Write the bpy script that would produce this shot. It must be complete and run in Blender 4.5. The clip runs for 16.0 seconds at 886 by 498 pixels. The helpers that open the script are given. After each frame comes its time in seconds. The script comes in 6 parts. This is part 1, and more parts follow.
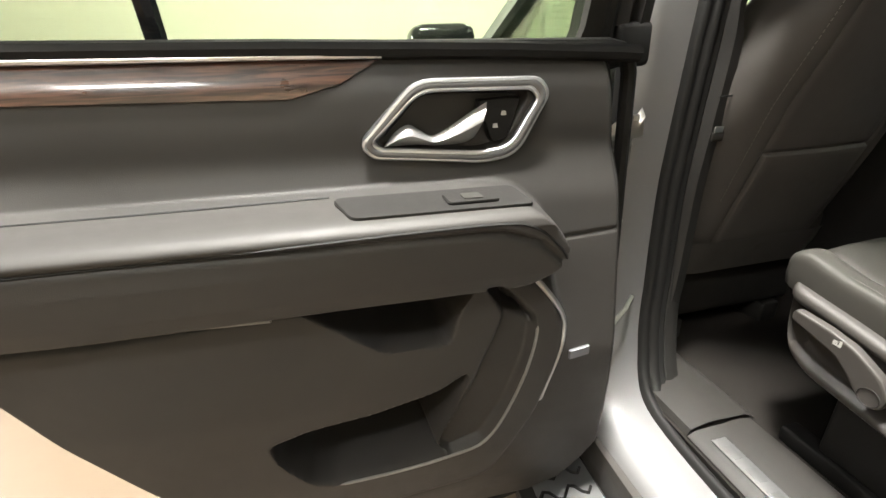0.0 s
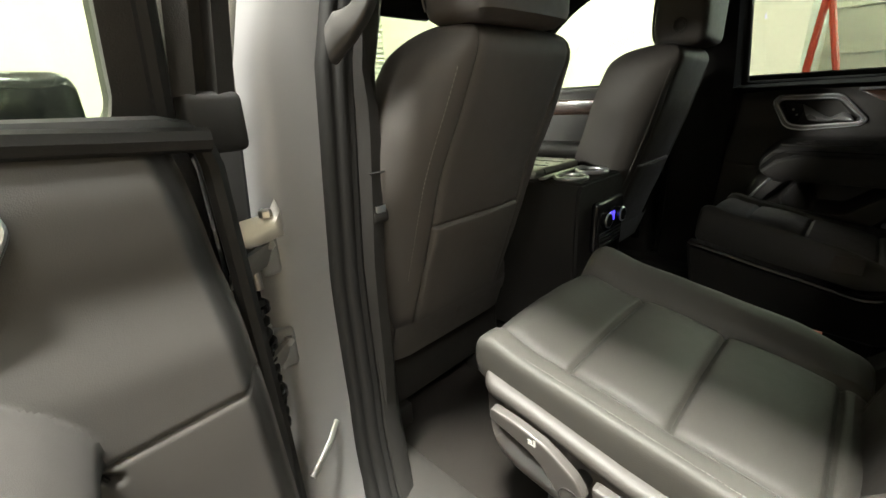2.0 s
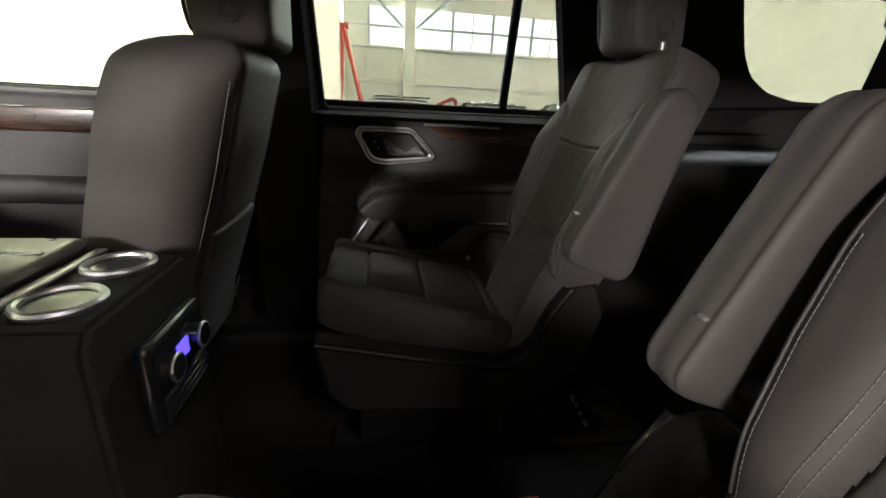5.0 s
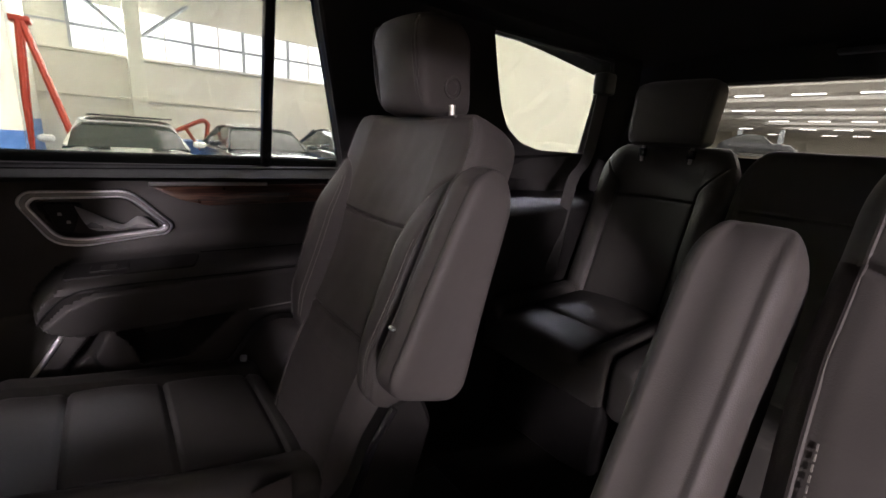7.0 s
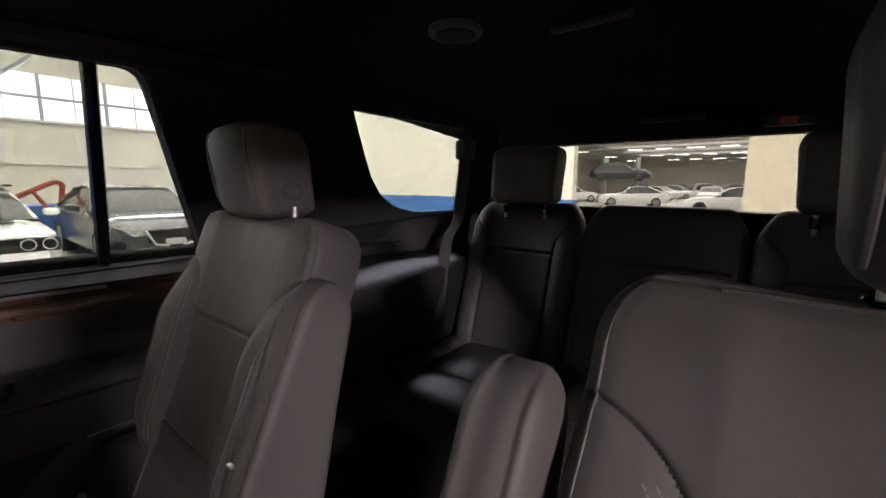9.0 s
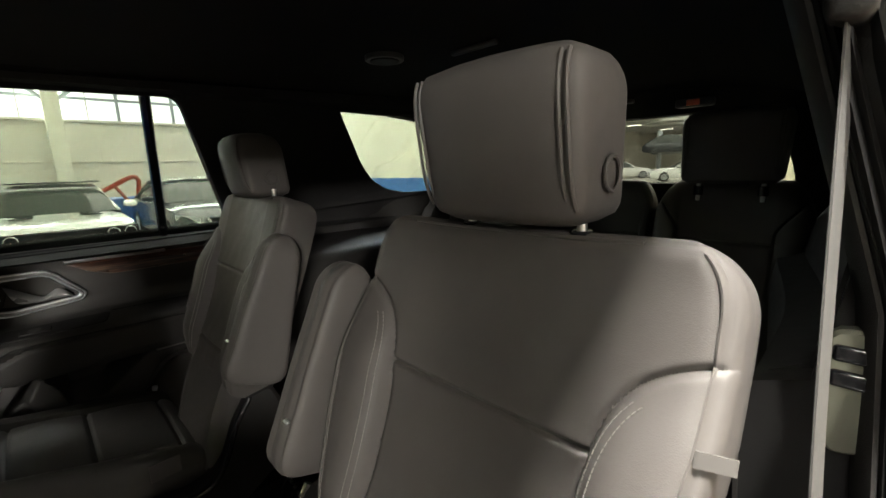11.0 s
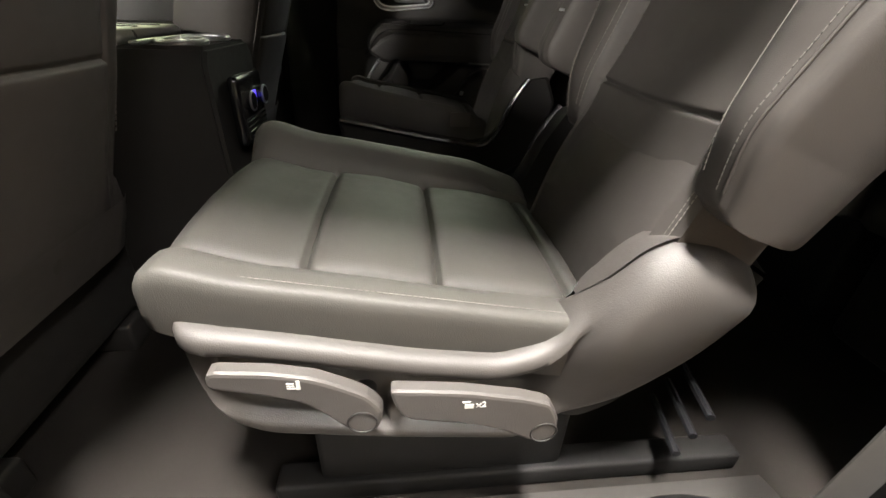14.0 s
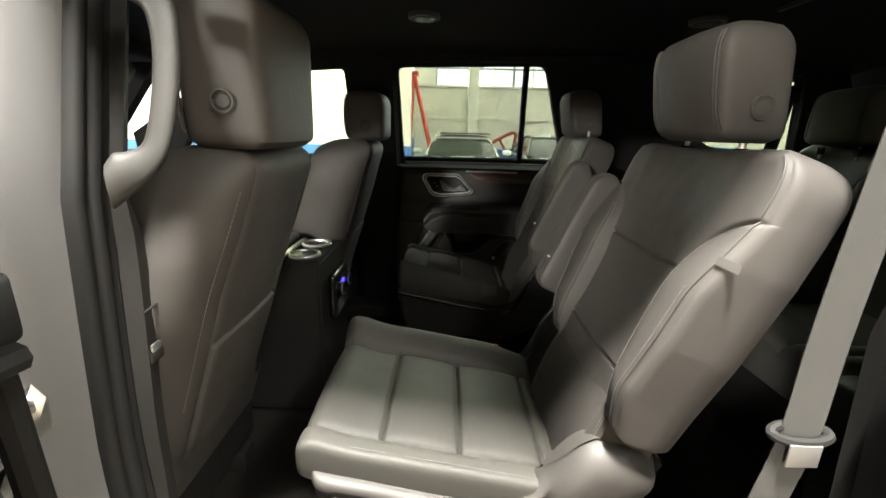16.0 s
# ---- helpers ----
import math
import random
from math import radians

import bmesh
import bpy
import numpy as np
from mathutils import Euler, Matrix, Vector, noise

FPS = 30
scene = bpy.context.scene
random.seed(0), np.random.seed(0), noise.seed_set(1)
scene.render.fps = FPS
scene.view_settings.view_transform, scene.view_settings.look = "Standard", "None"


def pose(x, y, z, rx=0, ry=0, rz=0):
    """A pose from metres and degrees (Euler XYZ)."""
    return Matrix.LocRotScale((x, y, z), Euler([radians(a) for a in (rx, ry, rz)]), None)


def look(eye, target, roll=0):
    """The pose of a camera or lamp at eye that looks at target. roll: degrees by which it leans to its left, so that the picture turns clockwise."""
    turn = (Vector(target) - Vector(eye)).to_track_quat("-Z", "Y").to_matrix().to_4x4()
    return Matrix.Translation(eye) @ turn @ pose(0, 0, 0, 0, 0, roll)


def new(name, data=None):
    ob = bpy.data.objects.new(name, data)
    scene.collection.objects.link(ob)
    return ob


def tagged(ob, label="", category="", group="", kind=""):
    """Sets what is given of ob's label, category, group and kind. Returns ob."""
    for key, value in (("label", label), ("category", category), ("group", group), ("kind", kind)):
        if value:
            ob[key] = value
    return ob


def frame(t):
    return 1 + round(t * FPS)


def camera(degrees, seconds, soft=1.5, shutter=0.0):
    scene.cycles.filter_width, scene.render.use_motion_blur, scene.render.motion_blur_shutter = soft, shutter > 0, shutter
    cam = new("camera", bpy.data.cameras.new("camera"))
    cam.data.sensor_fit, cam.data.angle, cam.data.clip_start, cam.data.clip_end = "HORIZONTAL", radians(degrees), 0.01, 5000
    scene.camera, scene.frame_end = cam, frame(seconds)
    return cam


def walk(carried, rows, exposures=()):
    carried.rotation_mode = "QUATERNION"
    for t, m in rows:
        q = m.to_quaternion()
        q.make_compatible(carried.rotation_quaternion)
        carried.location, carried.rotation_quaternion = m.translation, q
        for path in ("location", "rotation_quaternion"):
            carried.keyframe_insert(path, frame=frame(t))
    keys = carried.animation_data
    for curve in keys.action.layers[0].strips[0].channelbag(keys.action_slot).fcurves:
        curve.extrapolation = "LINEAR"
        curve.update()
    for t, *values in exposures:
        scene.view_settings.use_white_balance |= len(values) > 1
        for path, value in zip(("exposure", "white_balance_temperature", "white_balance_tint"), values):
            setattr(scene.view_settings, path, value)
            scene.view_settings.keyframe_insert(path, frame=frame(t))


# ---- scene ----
cam = camera(93.4, 16.0)
PATH = [
    (0, (-1.432, -0.773, 1.279), (-1.07, 1.03, 0.492), -3.2),
    (0.5, (-1.406, -0.693, 1.27), (-0.791, 1.026, 0.454), -2.7),
    (1, (-1.35, -0.652, 1.262), (-0.466, 0.949, 0.452), -2.5),
    (1.5, (-1.246, -0.633, 1.261), (-0.126, 0.839, 0.5), -2.5),
    (2, (-1.131, -0.624, 1.312), (0.19, 0.72, 0.642), -3.1),
    (2.5, (-1.044, -0.608, 1.364), (0.466, 0.574, 0.796), -3.1),
    (3, (-0.976, -0.565, 1.397), (0.728, 0.362, 0.909), -2.9),
    (3.5, (-0.868, -0.471, 1.397), (0.964, 0.145, 0.882), -1.7),
    (6, (-0.432, -0.44, 1.314), (1.288, -1.252, 0.695), 4.6),
    (6.5, (-0.375, -0.463, 1.356), (1.246, -1.496, 0.804), 4.2),
    (7, (-0.339, -0.51, 1.415), (1.165, -1.73, 0.917), 4.1),
    (7.5, (-0.32, -0.531, 1.463), (1.077, -1.905, 1.059), 3.3),
    (8, (-0.315, -0.562, 1.493), (0.983, -2.044, 1.146), 2.2),
    (8.5, (-0.332, -0.585, 1.509), (0.892, -2.138, 1.207), 0.8),
    (11, (-0.808, -0.528, 1.515), (0.589, -1.906, 1.129), -1.8),
    (11.5, (-0.842, -0.546, 1.48), (0.603, -1.853, 1.028), -0.7),
    (12, (-0.868, -0.543, 1.406), (0.677, -1.68, 0.84), 0.2),
    (12.5, (-0.902, -0.537, 1.333), (0.717, -1.439, 0.583), 0.5),
    (13, (-0.948, -0.512, 1.246), (0.726, -1.152, 0.359), 1.4),
    (13.5, (-0.989, -0.486, 1.197), (0.716, -0.872, 0.225), 1.9),
    (14, (-1.016, -0.476, 1.159), (0.712, -0.675, 0.171), 2.1),
    (14.5, (-1.054, -0.478, 1.156), (0.717, -0.554, 0.231), 2.0),
    (15, (-1.125, -0.478, 1.261), (0.72, -0.518, 0.489), 2.1),
    (15.5, (-1.213, -0.474, 1.396), (0.68, -0.501, 0.751), 2.0),
    (16, (-1.269, -0.477, 1.458), (0.657, -0.474, 0.921), 1.5),
]
EXPOSURES = [(0.0, -0.4, 6350, 6), (1.5, -0.05, 6450, 4), (2.5, 0.03, 6400, 0), (3.5, 0.15, 6400, -2), (6.0, 0.50, 6200, 27), (8.5, 0.56, 6200, 32), (11.0, 0.42, 6400, 7), (12.5, 0.36, 6400, 12), (13.5, 0.28, 6450, 12), (14.5, 0.08, 6450, 7), (16.0, 0.42, 6400, 5)]
walk(cam, [(t, look(eye, target, roll)) for t, eye, target, roll in PATH], exposures=EXPOSURES)
# ---------------------------------------------------------------- world and lamps
world = bpy.data.worlds.new("world")
scene.world = world
world.use_nodes = True
world.node_tree.nodes["Background"].inputs[0].default_value = (0.80, 0.90, 1.0, 1)
world.node_tree.nodes["Background"].inputs[1].default_value = 0.03


def area(name, x, y, z, rx, ry, w, h, power, colour=(1.0, 0.94, 0.87)):
    data = bpy.data.lights.new(name, "AREA")
    data.shape, data.size, data.size_y, data.energy, data.color = "RECTANGLE", w, h, power, colour
    ob = new(name, data)
    ob.matrix_world = pose(x, y, z, rx, ry, 0)
    return ob


# ---------------------------------------------------------------- mesh helpers
class Mesh:
    """Vertices and faces gathered for one part."""

    def __init__(self):
        self.v, self.f = [], []

    def add(self, verts, faces):
        n = len(self.v)
        self.v += [tuple(map(float, p)) for p in verts]
        self.f += [tuple(n + i for i in f) for f in faces]
        return self


def smooth(a, b, x):
    t = np.clip((np.asarray(x, float) - a) / (b - a), 0, 1)
    return t * t * (3 - 2 * t)


def part(name, m, material, parent=None, label="", angle=40, bevel=0.0):
    """Links a Mesh or bmesh as one object, in world coordinates, under its thing or part."""
    data = bpy.data.meshes.new(name)
    bm = m
    if isinstance(m, Mesh):
        data.from_pydata(m.v, [], m.f)
        bm = bmesh.new()
        bm.from_mesh(data)
    bmesh.ops.remove_doubles(bm, verts=bm.verts, dist=1e-5)
    bmesh.ops.recalc_face_normals(bm, faces=bm.faces)
    if bevel:
        edges = [e for e in bm.edges if len(e.link_faces) == 2 and e.calc_face_angle(0) > radians(35)]
        bmesh.ops.bevel(bm, geom=edges, offset=bevel, segments=2, affect="EDGES", clamp_overlap=True)
    for f in bm.faces:
        f.smooth = True
    bm.to_mesh(data)
    bm.free()
    data.set_sharp_from_angle(angle=radians(angle))
    data.materials.append(material)
    ob = new(name, data)
    if parent:
        ob.parent = parent
        if parent.type == "EMPTY":
            ob.matrix_parent_inverse = Matrix.Translation(-parent.location)
    if label:
        ob["label"] = label
    return ob


def thing(name, base, label, category, group="", kind=""):
    ob = new(name)
    ob.empty_display_size = 0.1
    ob.location = base
    return tagged(ob, label, category, group, kind)


def loft(rings, cap=True, closed=True):
    """Quads between rings of equal length."""
    n, m = len(rings[0]), Mesh()
    verts = [p for r in rings for p in r]
    faces = []
    for i in range(len(rings) - 1):
        for j in range(n if closed else n - 1):
            k = (j + 1) % n
            faces.append((i * n + j, i * n + k, (i + 1) * n + k, (i + 1) * n + j))
    if cap:
        faces.append(tuple(range(n)))
        faces.append(tuple(range((len(rings) - 1) * n, len(rings) * n)))
    return m.add(verts, faces)


def tube(points, r=0.003, sides=8, closed=False, flat=1.0):
    """A round (or flattened) rod along a line of points."""
    pts = [Vector(p) for p in points]
    rings, n, normal = [], len(points), None
    for i, p in enumerate(pts):
        a = pts[(i - 1) % n] if closed or i else p
        b = pts[(i + 1) % n] if closed or i < n - 1 else p
        d = (b - a).normalized()
        if normal is None:
            normal = d.orthogonal().normalized()
        normal = (normal - d * normal.dot(d)).normalized()
        side = d.cross(normal)
        rr = r[i] if isinstance(r, (list, tuple)) else r
        rings.append([p + rr * (math.cos(q) * normal + flat * math.sin(q) * side) for q in (2 * math.pi * k / sides for k in range(sides))])
    if closed:
        rings.append(rings[0])
    return loft(rings, cap=not closed)


def curve(points, n=8, closed=False):
    """Points along a smooth line through the given ones."""
    p = [np.array(q, float) for q in points]
    out, m = [], len(p)
    for i in range(m if closed else m - 1):
        a, b, c, d = (p[(i + k) % m] if closed else p[min(max(i + k, 0), m - 1)] for k in (-1, 0, 1, 2))
        for t in np.linspace(0, 1, n, endpoint=False):
            out.append(0.5 * (2 * b + (c - a) * t + (2 * a - 5 * b + 4 * c - d) * t * t + (3 * b - a - 3 * c + d) * t ** 3))
    if not closed:
        out.append(p[-1])
    return out


def rounded(poly, r=0.01, n=4):
    """A polygon with its corners rounded."""
    out, m = [], len(poly)
    for i in range(m):
        a, b, c = (np.array(poly[(i + k) % m], float) for k in (-1, 0, 1))
        u, w = a - b, c - b
        lu, lw = np.linalg.norm(u), np.linalg.norm(w)
        q = min(r, lu * 0.45, lw * 0.45)
        p0, p1 = b + u / lu * q, b + w / lw * q
        for t in np.linspace(0, 1, n):
            out.append(tuple((1 - t) ** 2 * p0 + 2 * t * (1 - t) * b + t * t * p1))
    return out


def prism(poly, place, d0, d1, edge=0.003, steps=1):
    """A slab of a polygon: place(a, b, d) gives the world point; its rim is rounded, at d1 in the given steps."""
    c = np.mean(np.array(poly), axis=0)

    def ring(d, inset):
        out = []
        for a, b in poly:
            v = c - (a, b)
            out.append(place(*((a, b) + v / max(np.linalg.norm(v), 1e-6) * inset), d))
        return out
    s = math.copysign(1, d1 - d0)
    rings = [ring(d0, min(edge, 0.003)), ring(d0 + s * min(edge, 0.003), 0)]
    for k in range(steps + 1):
        q = math.pi / 2 * k / steps
        rings.append(ring(d1 - s * edge * (1 - math.sin(q)), edge * (1 - math.cos(q))))
    if steps > 2:
        rings += [ring(d1 + s * edge * 0.05, edge * 1.6)]
    return loft(rings)


def plate(outline, holes, place, d0, d1):
    """A slab with holes: place(a, b, d) gives the world point."""
    from mathutils.geometry import tessellate_polygon
    loops = [outline] + list(holes)
    flat = [p for l in loops for p in l]
    tris = tessellate_polygon([[Vector((a, b, 0)) for a, b in l] for l in loops])
    m = Mesh()
    n = len(flat)
    verts = [place(a, b, d0) for a, b in flat] + [place(a, b, d1) for a, b in flat]
    faces = [tuple(t) for t in tris] + [tuple(n + i for i in t) for t in tris]
    k = 0
    for l in loops:
        for i in range(len(l)):
            j = (i + 1) % len(l)
            faces.append((k + i, k + j, n + k + j, n + k + i))
        k += len(l)
    return m.add(verts, faces)


def rbox(x0, x1, y0, y1, z0, z1, r=0.01, n=3):
    """A box with rounded edges."""
    bm = bmesh.new()
    m = Matrix.Translation(((x0 + x1) / 2, (y0 + y1) / 2, (z0 + z1) / 2)) @ Matrix.Diagonal((abs(x1 - x0), abs(y1 - y0), abs(z1 - z0), 1))
    bmesh.ops.create_cube(bm, size=1, matrix=m)
    if r:
        bmesh.ops.bevel(bm, geom=bm.edges[:], offset=min(r, 0.48 * min(abs(x1 - x0), abs(y1 - y0), abs(z1 - z0))), segments=n, affect="EDGES", profile=0.5)
    return bm


def disc(centre, axis, r, h, sides=24, edge=0.002):
    """A short cylinder with a chamfered rim; axis is its direction."""
    a = Vector(axis).normalized()
    u = a.orthogonal().normalized()
    w = a.cross(u)
    c = Vector(centre)
    ring = lambda d, rr: [c + a * d + rr * (math.cos(q) * u + math.sin(q) * w) for q in (2 * math.pi * k / sides for k in range(sides))]
    return loft([ring(0, r), ring(h - edge, r), ring(h, r - edge)])


def stitches(points, gap=0.009, length=0.006, r=0.0006):
    """Separate thread stitches along a line, as one mesh."""
    pts = [Vector(p) for p in points]
    m, run = Mesh(), [0.0]
    for a, b in zip(pts, pts[1:]):
        run.append(run[-1] + (b - a).length)

    def at(d):
        return Vector([float(np.interp(d, run, [p[i] for p in pts])) for i in range(3)])
    s = 0.0
    while s + length < run[-1]:
        t = tube([at(s), at(s + length)], r, 5)
        m.add(t.v, t.f)
        s += gap
    return m


def lettering(name, text, size, at_x, at_y, at_z, s, material, parent):
    """Readable words on a side facing the car's outside (s: -1 or +1)."""
    data = bpy.data.curves.new(name, "FONT")
    data.body, data.size, data.extrude, data.align_x = text, size, 0.0003, "CENTER"
    ob = new(name, data)
    ob.matrix_world = Matrix.Translation((at_x, at_y, at_z)) @ (Matrix(((0, 0, -1, 0), (-1, 0, 0, 0), (0, 1, 0, 0), (0, 0, 0, 1))) if s < 0 else Matrix(((0, 0, 1, 0), (1, 0, 0, 0), (0, 1, 0, 0), (0, 0, 0, 1))))
    bpy.context.view_layer.update()
    mesh = bpy.data.meshes.new_from_object(ob.evaluated_get(bpy.context.evaluated_depsgraph_get()))
    mesh.transform(ob.matrix_world)
    bpy.data.objects.remove(ob)
    mesh.materials.clear()
    mesh.materials.append(material)
    ob = new(name, mesh)
    ob.parent = parent
    return ob


# ---------------------------------------------------------------- materials
def material(name, colour, rough=0.5, metal=0.0, grain=0.0, scale=400.0, vary=0.15, stain=3.0, spec=0.5, coat=0.0, bump_mode="noise", rough_vary=0.08):
    """A surface with grain (fine relief) and slow changes of colour and gloss."""
    m = bpy.data.materials.new(name)
    m.use_nodes = True
    t = m.node_tree
    b = t.nodes["Principled BSDF"]
    co = t.nodes.new("ShaderNodeTexCoord")
    n1 = t.nodes.new("ShaderNodeTexNoise")
    n1.inputs["Scale"].default_value, n1.inputs["Detail"].default_value = stain, 5
    t.links.new(co.outputs["Object"], n1.inputs["Vector"])
    mix = t.nodes.new("ShaderNodeMix")
    mix.data_type = "RGBA"
    lo = [c * (1 - vary) for c in colour]
    hi = [min(1, c * (1 + vary)) for c in colour]
    mix.inputs[6].default_value, mix.inputs[7].default_value = (*lo, 1), (*hi, 1)
    t.links.new(n1.outputs["Fac"], mix.inputs[0])
    t.links.new(mix.outputs[2], b.inputs["Base Color"])
    r = t.nodes.new("ShaderNodeMapRange")
    r.inputs[3].default_value, r.inputs[4].default_value = max(0.02, rough - rough_vary), min(1, rough + rough_vary)
    n2 = t.nodes.new("ShaderNodeTexNoise")
    n2.inputs["Scale"].default_value, n2.inputs["Detail"].default_value = stain * 9, 4
    t.links.new(co.outputs["Object"], n2.inputs["Vector"])
    t.links.new(n2.outputs["Fac"], r.inputs[0])
    t.links.new(r.outputs[0], b.inputs["Roughness"])
    b.inputs["Metallic"].default_value, b.inputs["Specular IOR Level"].default_value = metal, spec
    b.inputs["Coat Weight"].default_value = coat
    b.inputs["Coat Roughness"].default_value = 0.08
    if grain:
        g = t.nodes.new("ShaderNodeTexVoronoi" if bump_mode == "cells" else "ShaderNodeTexNoise")
        g.inputs["Scale"].default_value = scale
        t.links.new(co.outputs["Object"], g.inputs["Vector"])
        bump = t.nodes.new("ShaderNodeBump")
        bump.inputs["Strength"].default_value, bump.inputs["Distance"].default_value = grain, 0.001
        t.links.new(g.outputs["Distance" if bump_mode == "cells" else "Fac"], bump.inputs["Height"])
        t.links.new(bump.outputs[0], b.inputs["Normal"])
    return m


def glow(name, colour, strength):
    m = bpy.data.materials.new(name)
    m.use_nodes = True
    b = m.node_tree.nodes["Principled BSDF"]
    b.inputs["Base Color"].default_value = (*colour, 1)
    b.inputs["Emission Color"].default_value = (*colour, 1)
    b.inputs["Emission Strength"].default_value = strength
    return m


def glass(name, tint, gloss=0.06):
    """Clear or tinted pane: light goes through, with a weak reflection."""
    m = bpy.data.materials.new(name)
    m.use_nodes = True
    t = m.node_tree
    out = t.nodes["Material Output"]
    t.nodes.remove(t.nodes["Principled BSDF"])
    tr, gl, mx = t.nodes.new("ShaderNodeBsdfTransparent"), t.nodes.new("ShaderNodeBsdfGlossy"), t.nodes.new("ShaderNodeMixShader")
    fr, pw = t.nodes.new("ShaderNodeLayerWeight"), t.nodes.new("ShaderNodeMapRange")
    fr.inputs["Blend"].default_value = 0.25
    pw.inputs[3].default_value, pw.inputs[4].default_value = gloss * 0.5, 0.45
    t.links.new(fr.outputs["Facing"], pw.inputs[0])
    tr.inputs[0].default_value = (*tint, 1)
    gl.inputs["Roughness"].default_value = 0.01
    t.links.new(pw.outputs[0], mx.inputs[0])
    t.links.new(tr.outputs[0], mx.inputs[1])
    t.links.new(gl.outputs[0], mx.inputs[2])
    t.links.new(mx.outputs[0], out.inputs[0])
    return m


def wood(name):
    """Dark open-pore wood trim with long grain."""
    m = material(name, (0.10, 0.05, 0.03), rough=0.30, coat=0.7, vary=0.3)
    t = m.node_tree
    b = t.nodes["Principled BSDF"]
    co, mp, w, ramp = (t.nodes.new("ShaderNode" + k) for k in ("TexCoord", "Mapping", "TexNoise", "ValToRGB"))
    mp.inputs["Scale"].default_value = (7, 7, 110)
    w.inputs["Scale"].default_value, w.inputs["Detail"].default_value, w.inputs["Distortion"].default_value = 1.6, 7, 1.2
    ramp.color_ramp.elements[0].position, ramp.color_ramp.elements[0].color = 0.40, (0.014, 0.006, 0.004, 1)
    ramp.color_ramp.elements[1].position, ramp.color_ramp.elements[1].color = 0.68, (0.085, 0.038, 0.024, 1)
    t.links.new(co.outputs["Object"], mp.inputs[0])
    t.links.new(mp.outputs[0], w.inputs["Vector"])
    t.links.new(w.outputs["Fac"], ramp.inputs[0])
    t.links.new(ramp.outputs[0], b.inputs["Base Color"])
    return m


LEATHER = material("black leather", (0.045, 0.041, 0.038), rough=0.6, grain=0.10, scale=900, bump_mode="cells", stain=6, spec=0.22)
LEATHER2 = material("perforated black leather", (0.044, 0.042, 0.038), rough=0.52, grain=0.2, scale=800, bump_mode="cells", stain=6, spec=0.2)
THREAD = material("pale grey thread", (0.115, 0.108, 0.098), rough=0.7)
VINYL = material("soft black door vinyl", (0.031, 0.029, 0.0275), rough=0.55, grain=0.12, scale=900, bump_mode="cells", stain=4, spec=0.32)
PLASTIC = material("grained dark plastic", (0.013, 0.0122, 0.0115), rough=0.62, grain=0.35, scale=600, stain=5, spec=0.2)
PLASTIC2 = material("smooth charcoal plastic", (0.037, 0.0337, 0.031), rough=0.56, grain=0.3, scale=700, stain=5, spec=0.38)
GLOSS = material("gloss black plastic", (0.010, 0.010, 0.011), rough=0.18, vary=0.05)
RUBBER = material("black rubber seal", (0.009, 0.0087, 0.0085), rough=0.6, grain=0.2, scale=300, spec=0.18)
CARPET = material("charcoal carpet", (0.016, 0.0143, 0.013), rough=0.95, grain=1.0, scale=900, stain=9, vary=0.3, spec=0.05)
PLASTIC3 = material("dark brown grey plastic", (0.020, 0.0185, 0.017), rough=0.5, grain=0.25, scale=700, spec=0.35)
LINER = material("dark headliner cloth", (0.016, 0.0155, 0.0155), rough=0.95, grain=0.6, scale=1200, spec=0.05)
PAINT = material("metallic grey paint", (0.165, 0.163, 0.166), rough=0.5, metal=0.2, vary=0.04, coat=0.15, grain=0.05, scale=1500)
CHROME = material("satin chrome", (0.66, 0.68, 0.71), rough=0.38, metal=1.0, vary=0.05)
SILVER = material("silver painted trim", (0.40, 0.41, 0.42), rough=0.42, metal=0.8, vary=0.05)
STEEL = material("zinc steel", (0.45, 0.44, 0.42), rough=0.35, metal=1.0, vary=0.2, grain=0.2)
WOOD = wood("dark wood veneer")
BELT = material("grey belt webbing", (0.021, 0.0198, 0.018), rough=0.75, grain=0.25, scale=900)
RED = material("red plastic", (0.55, 0.04, 0.02), rough=0.4)
WHITEMARK = material("white print", (0.40, 0.40, 0.38), rough=0.6)
LABEL = material("grey woven label", (0.032, 0.029, 0.026), rough=0.8)
REARGLASS = glass("tinted glass", (0.48, 0.50, 0.462))
CLEARGLASS = glass("green float glass", (0.73, 0.79, 0.69))
SCREEN = glow("blue display", (0.08, 0.05, 1.0), 2.0)
MIRROR = material("mirror", (0.8, 0.8, 0.8), rough=0.02, metal=1.0, vary=0.0, rough_vary=0.0)
CREAM = material("cream painted wall", (0.76, 0.735, 0.63), rough=0.7, grain=0.2, scale=60, stain=0.7, vary=0.05)
BLUE = material("blue painted band", (0.05, 0.16, 0.42), rough=0.5, stain=1.0)
PALEWALL = material("pale ribbed wall", (0.71, 0.67, 0.59), rough=0.6, stain=0.6, vary=0.08)
FLOORTAN = material("tan sealed concrete", (0.115, 0.085, 0.058), rough=0.45, grain=0.15, scale=40, stain=0.8, vary=0.12)
CEIL = material("white ceiling deck", (0.60, 0.59, 0.56), rough=0.8, stain=0.5, vary=0.1)
SHUTTER = material("white roller shutter", (0.78, 0.78, 0.74), rough=0.5, stain=1)
DAY = glow("daylight in window panes", (0.95, 0.98, 1.0), 2.6)
TUBE = glow("lamp tube", (1.0, 0.95, 0.86), 25.0)
LADDER = material("red fibreglass", (0.55, 0.06, 0.03), rough=0.45)
WHITECAR = material("white car paint", (0.75, 0.75, 0.74), rough=0.25, coat=0.6, vary=0.03)
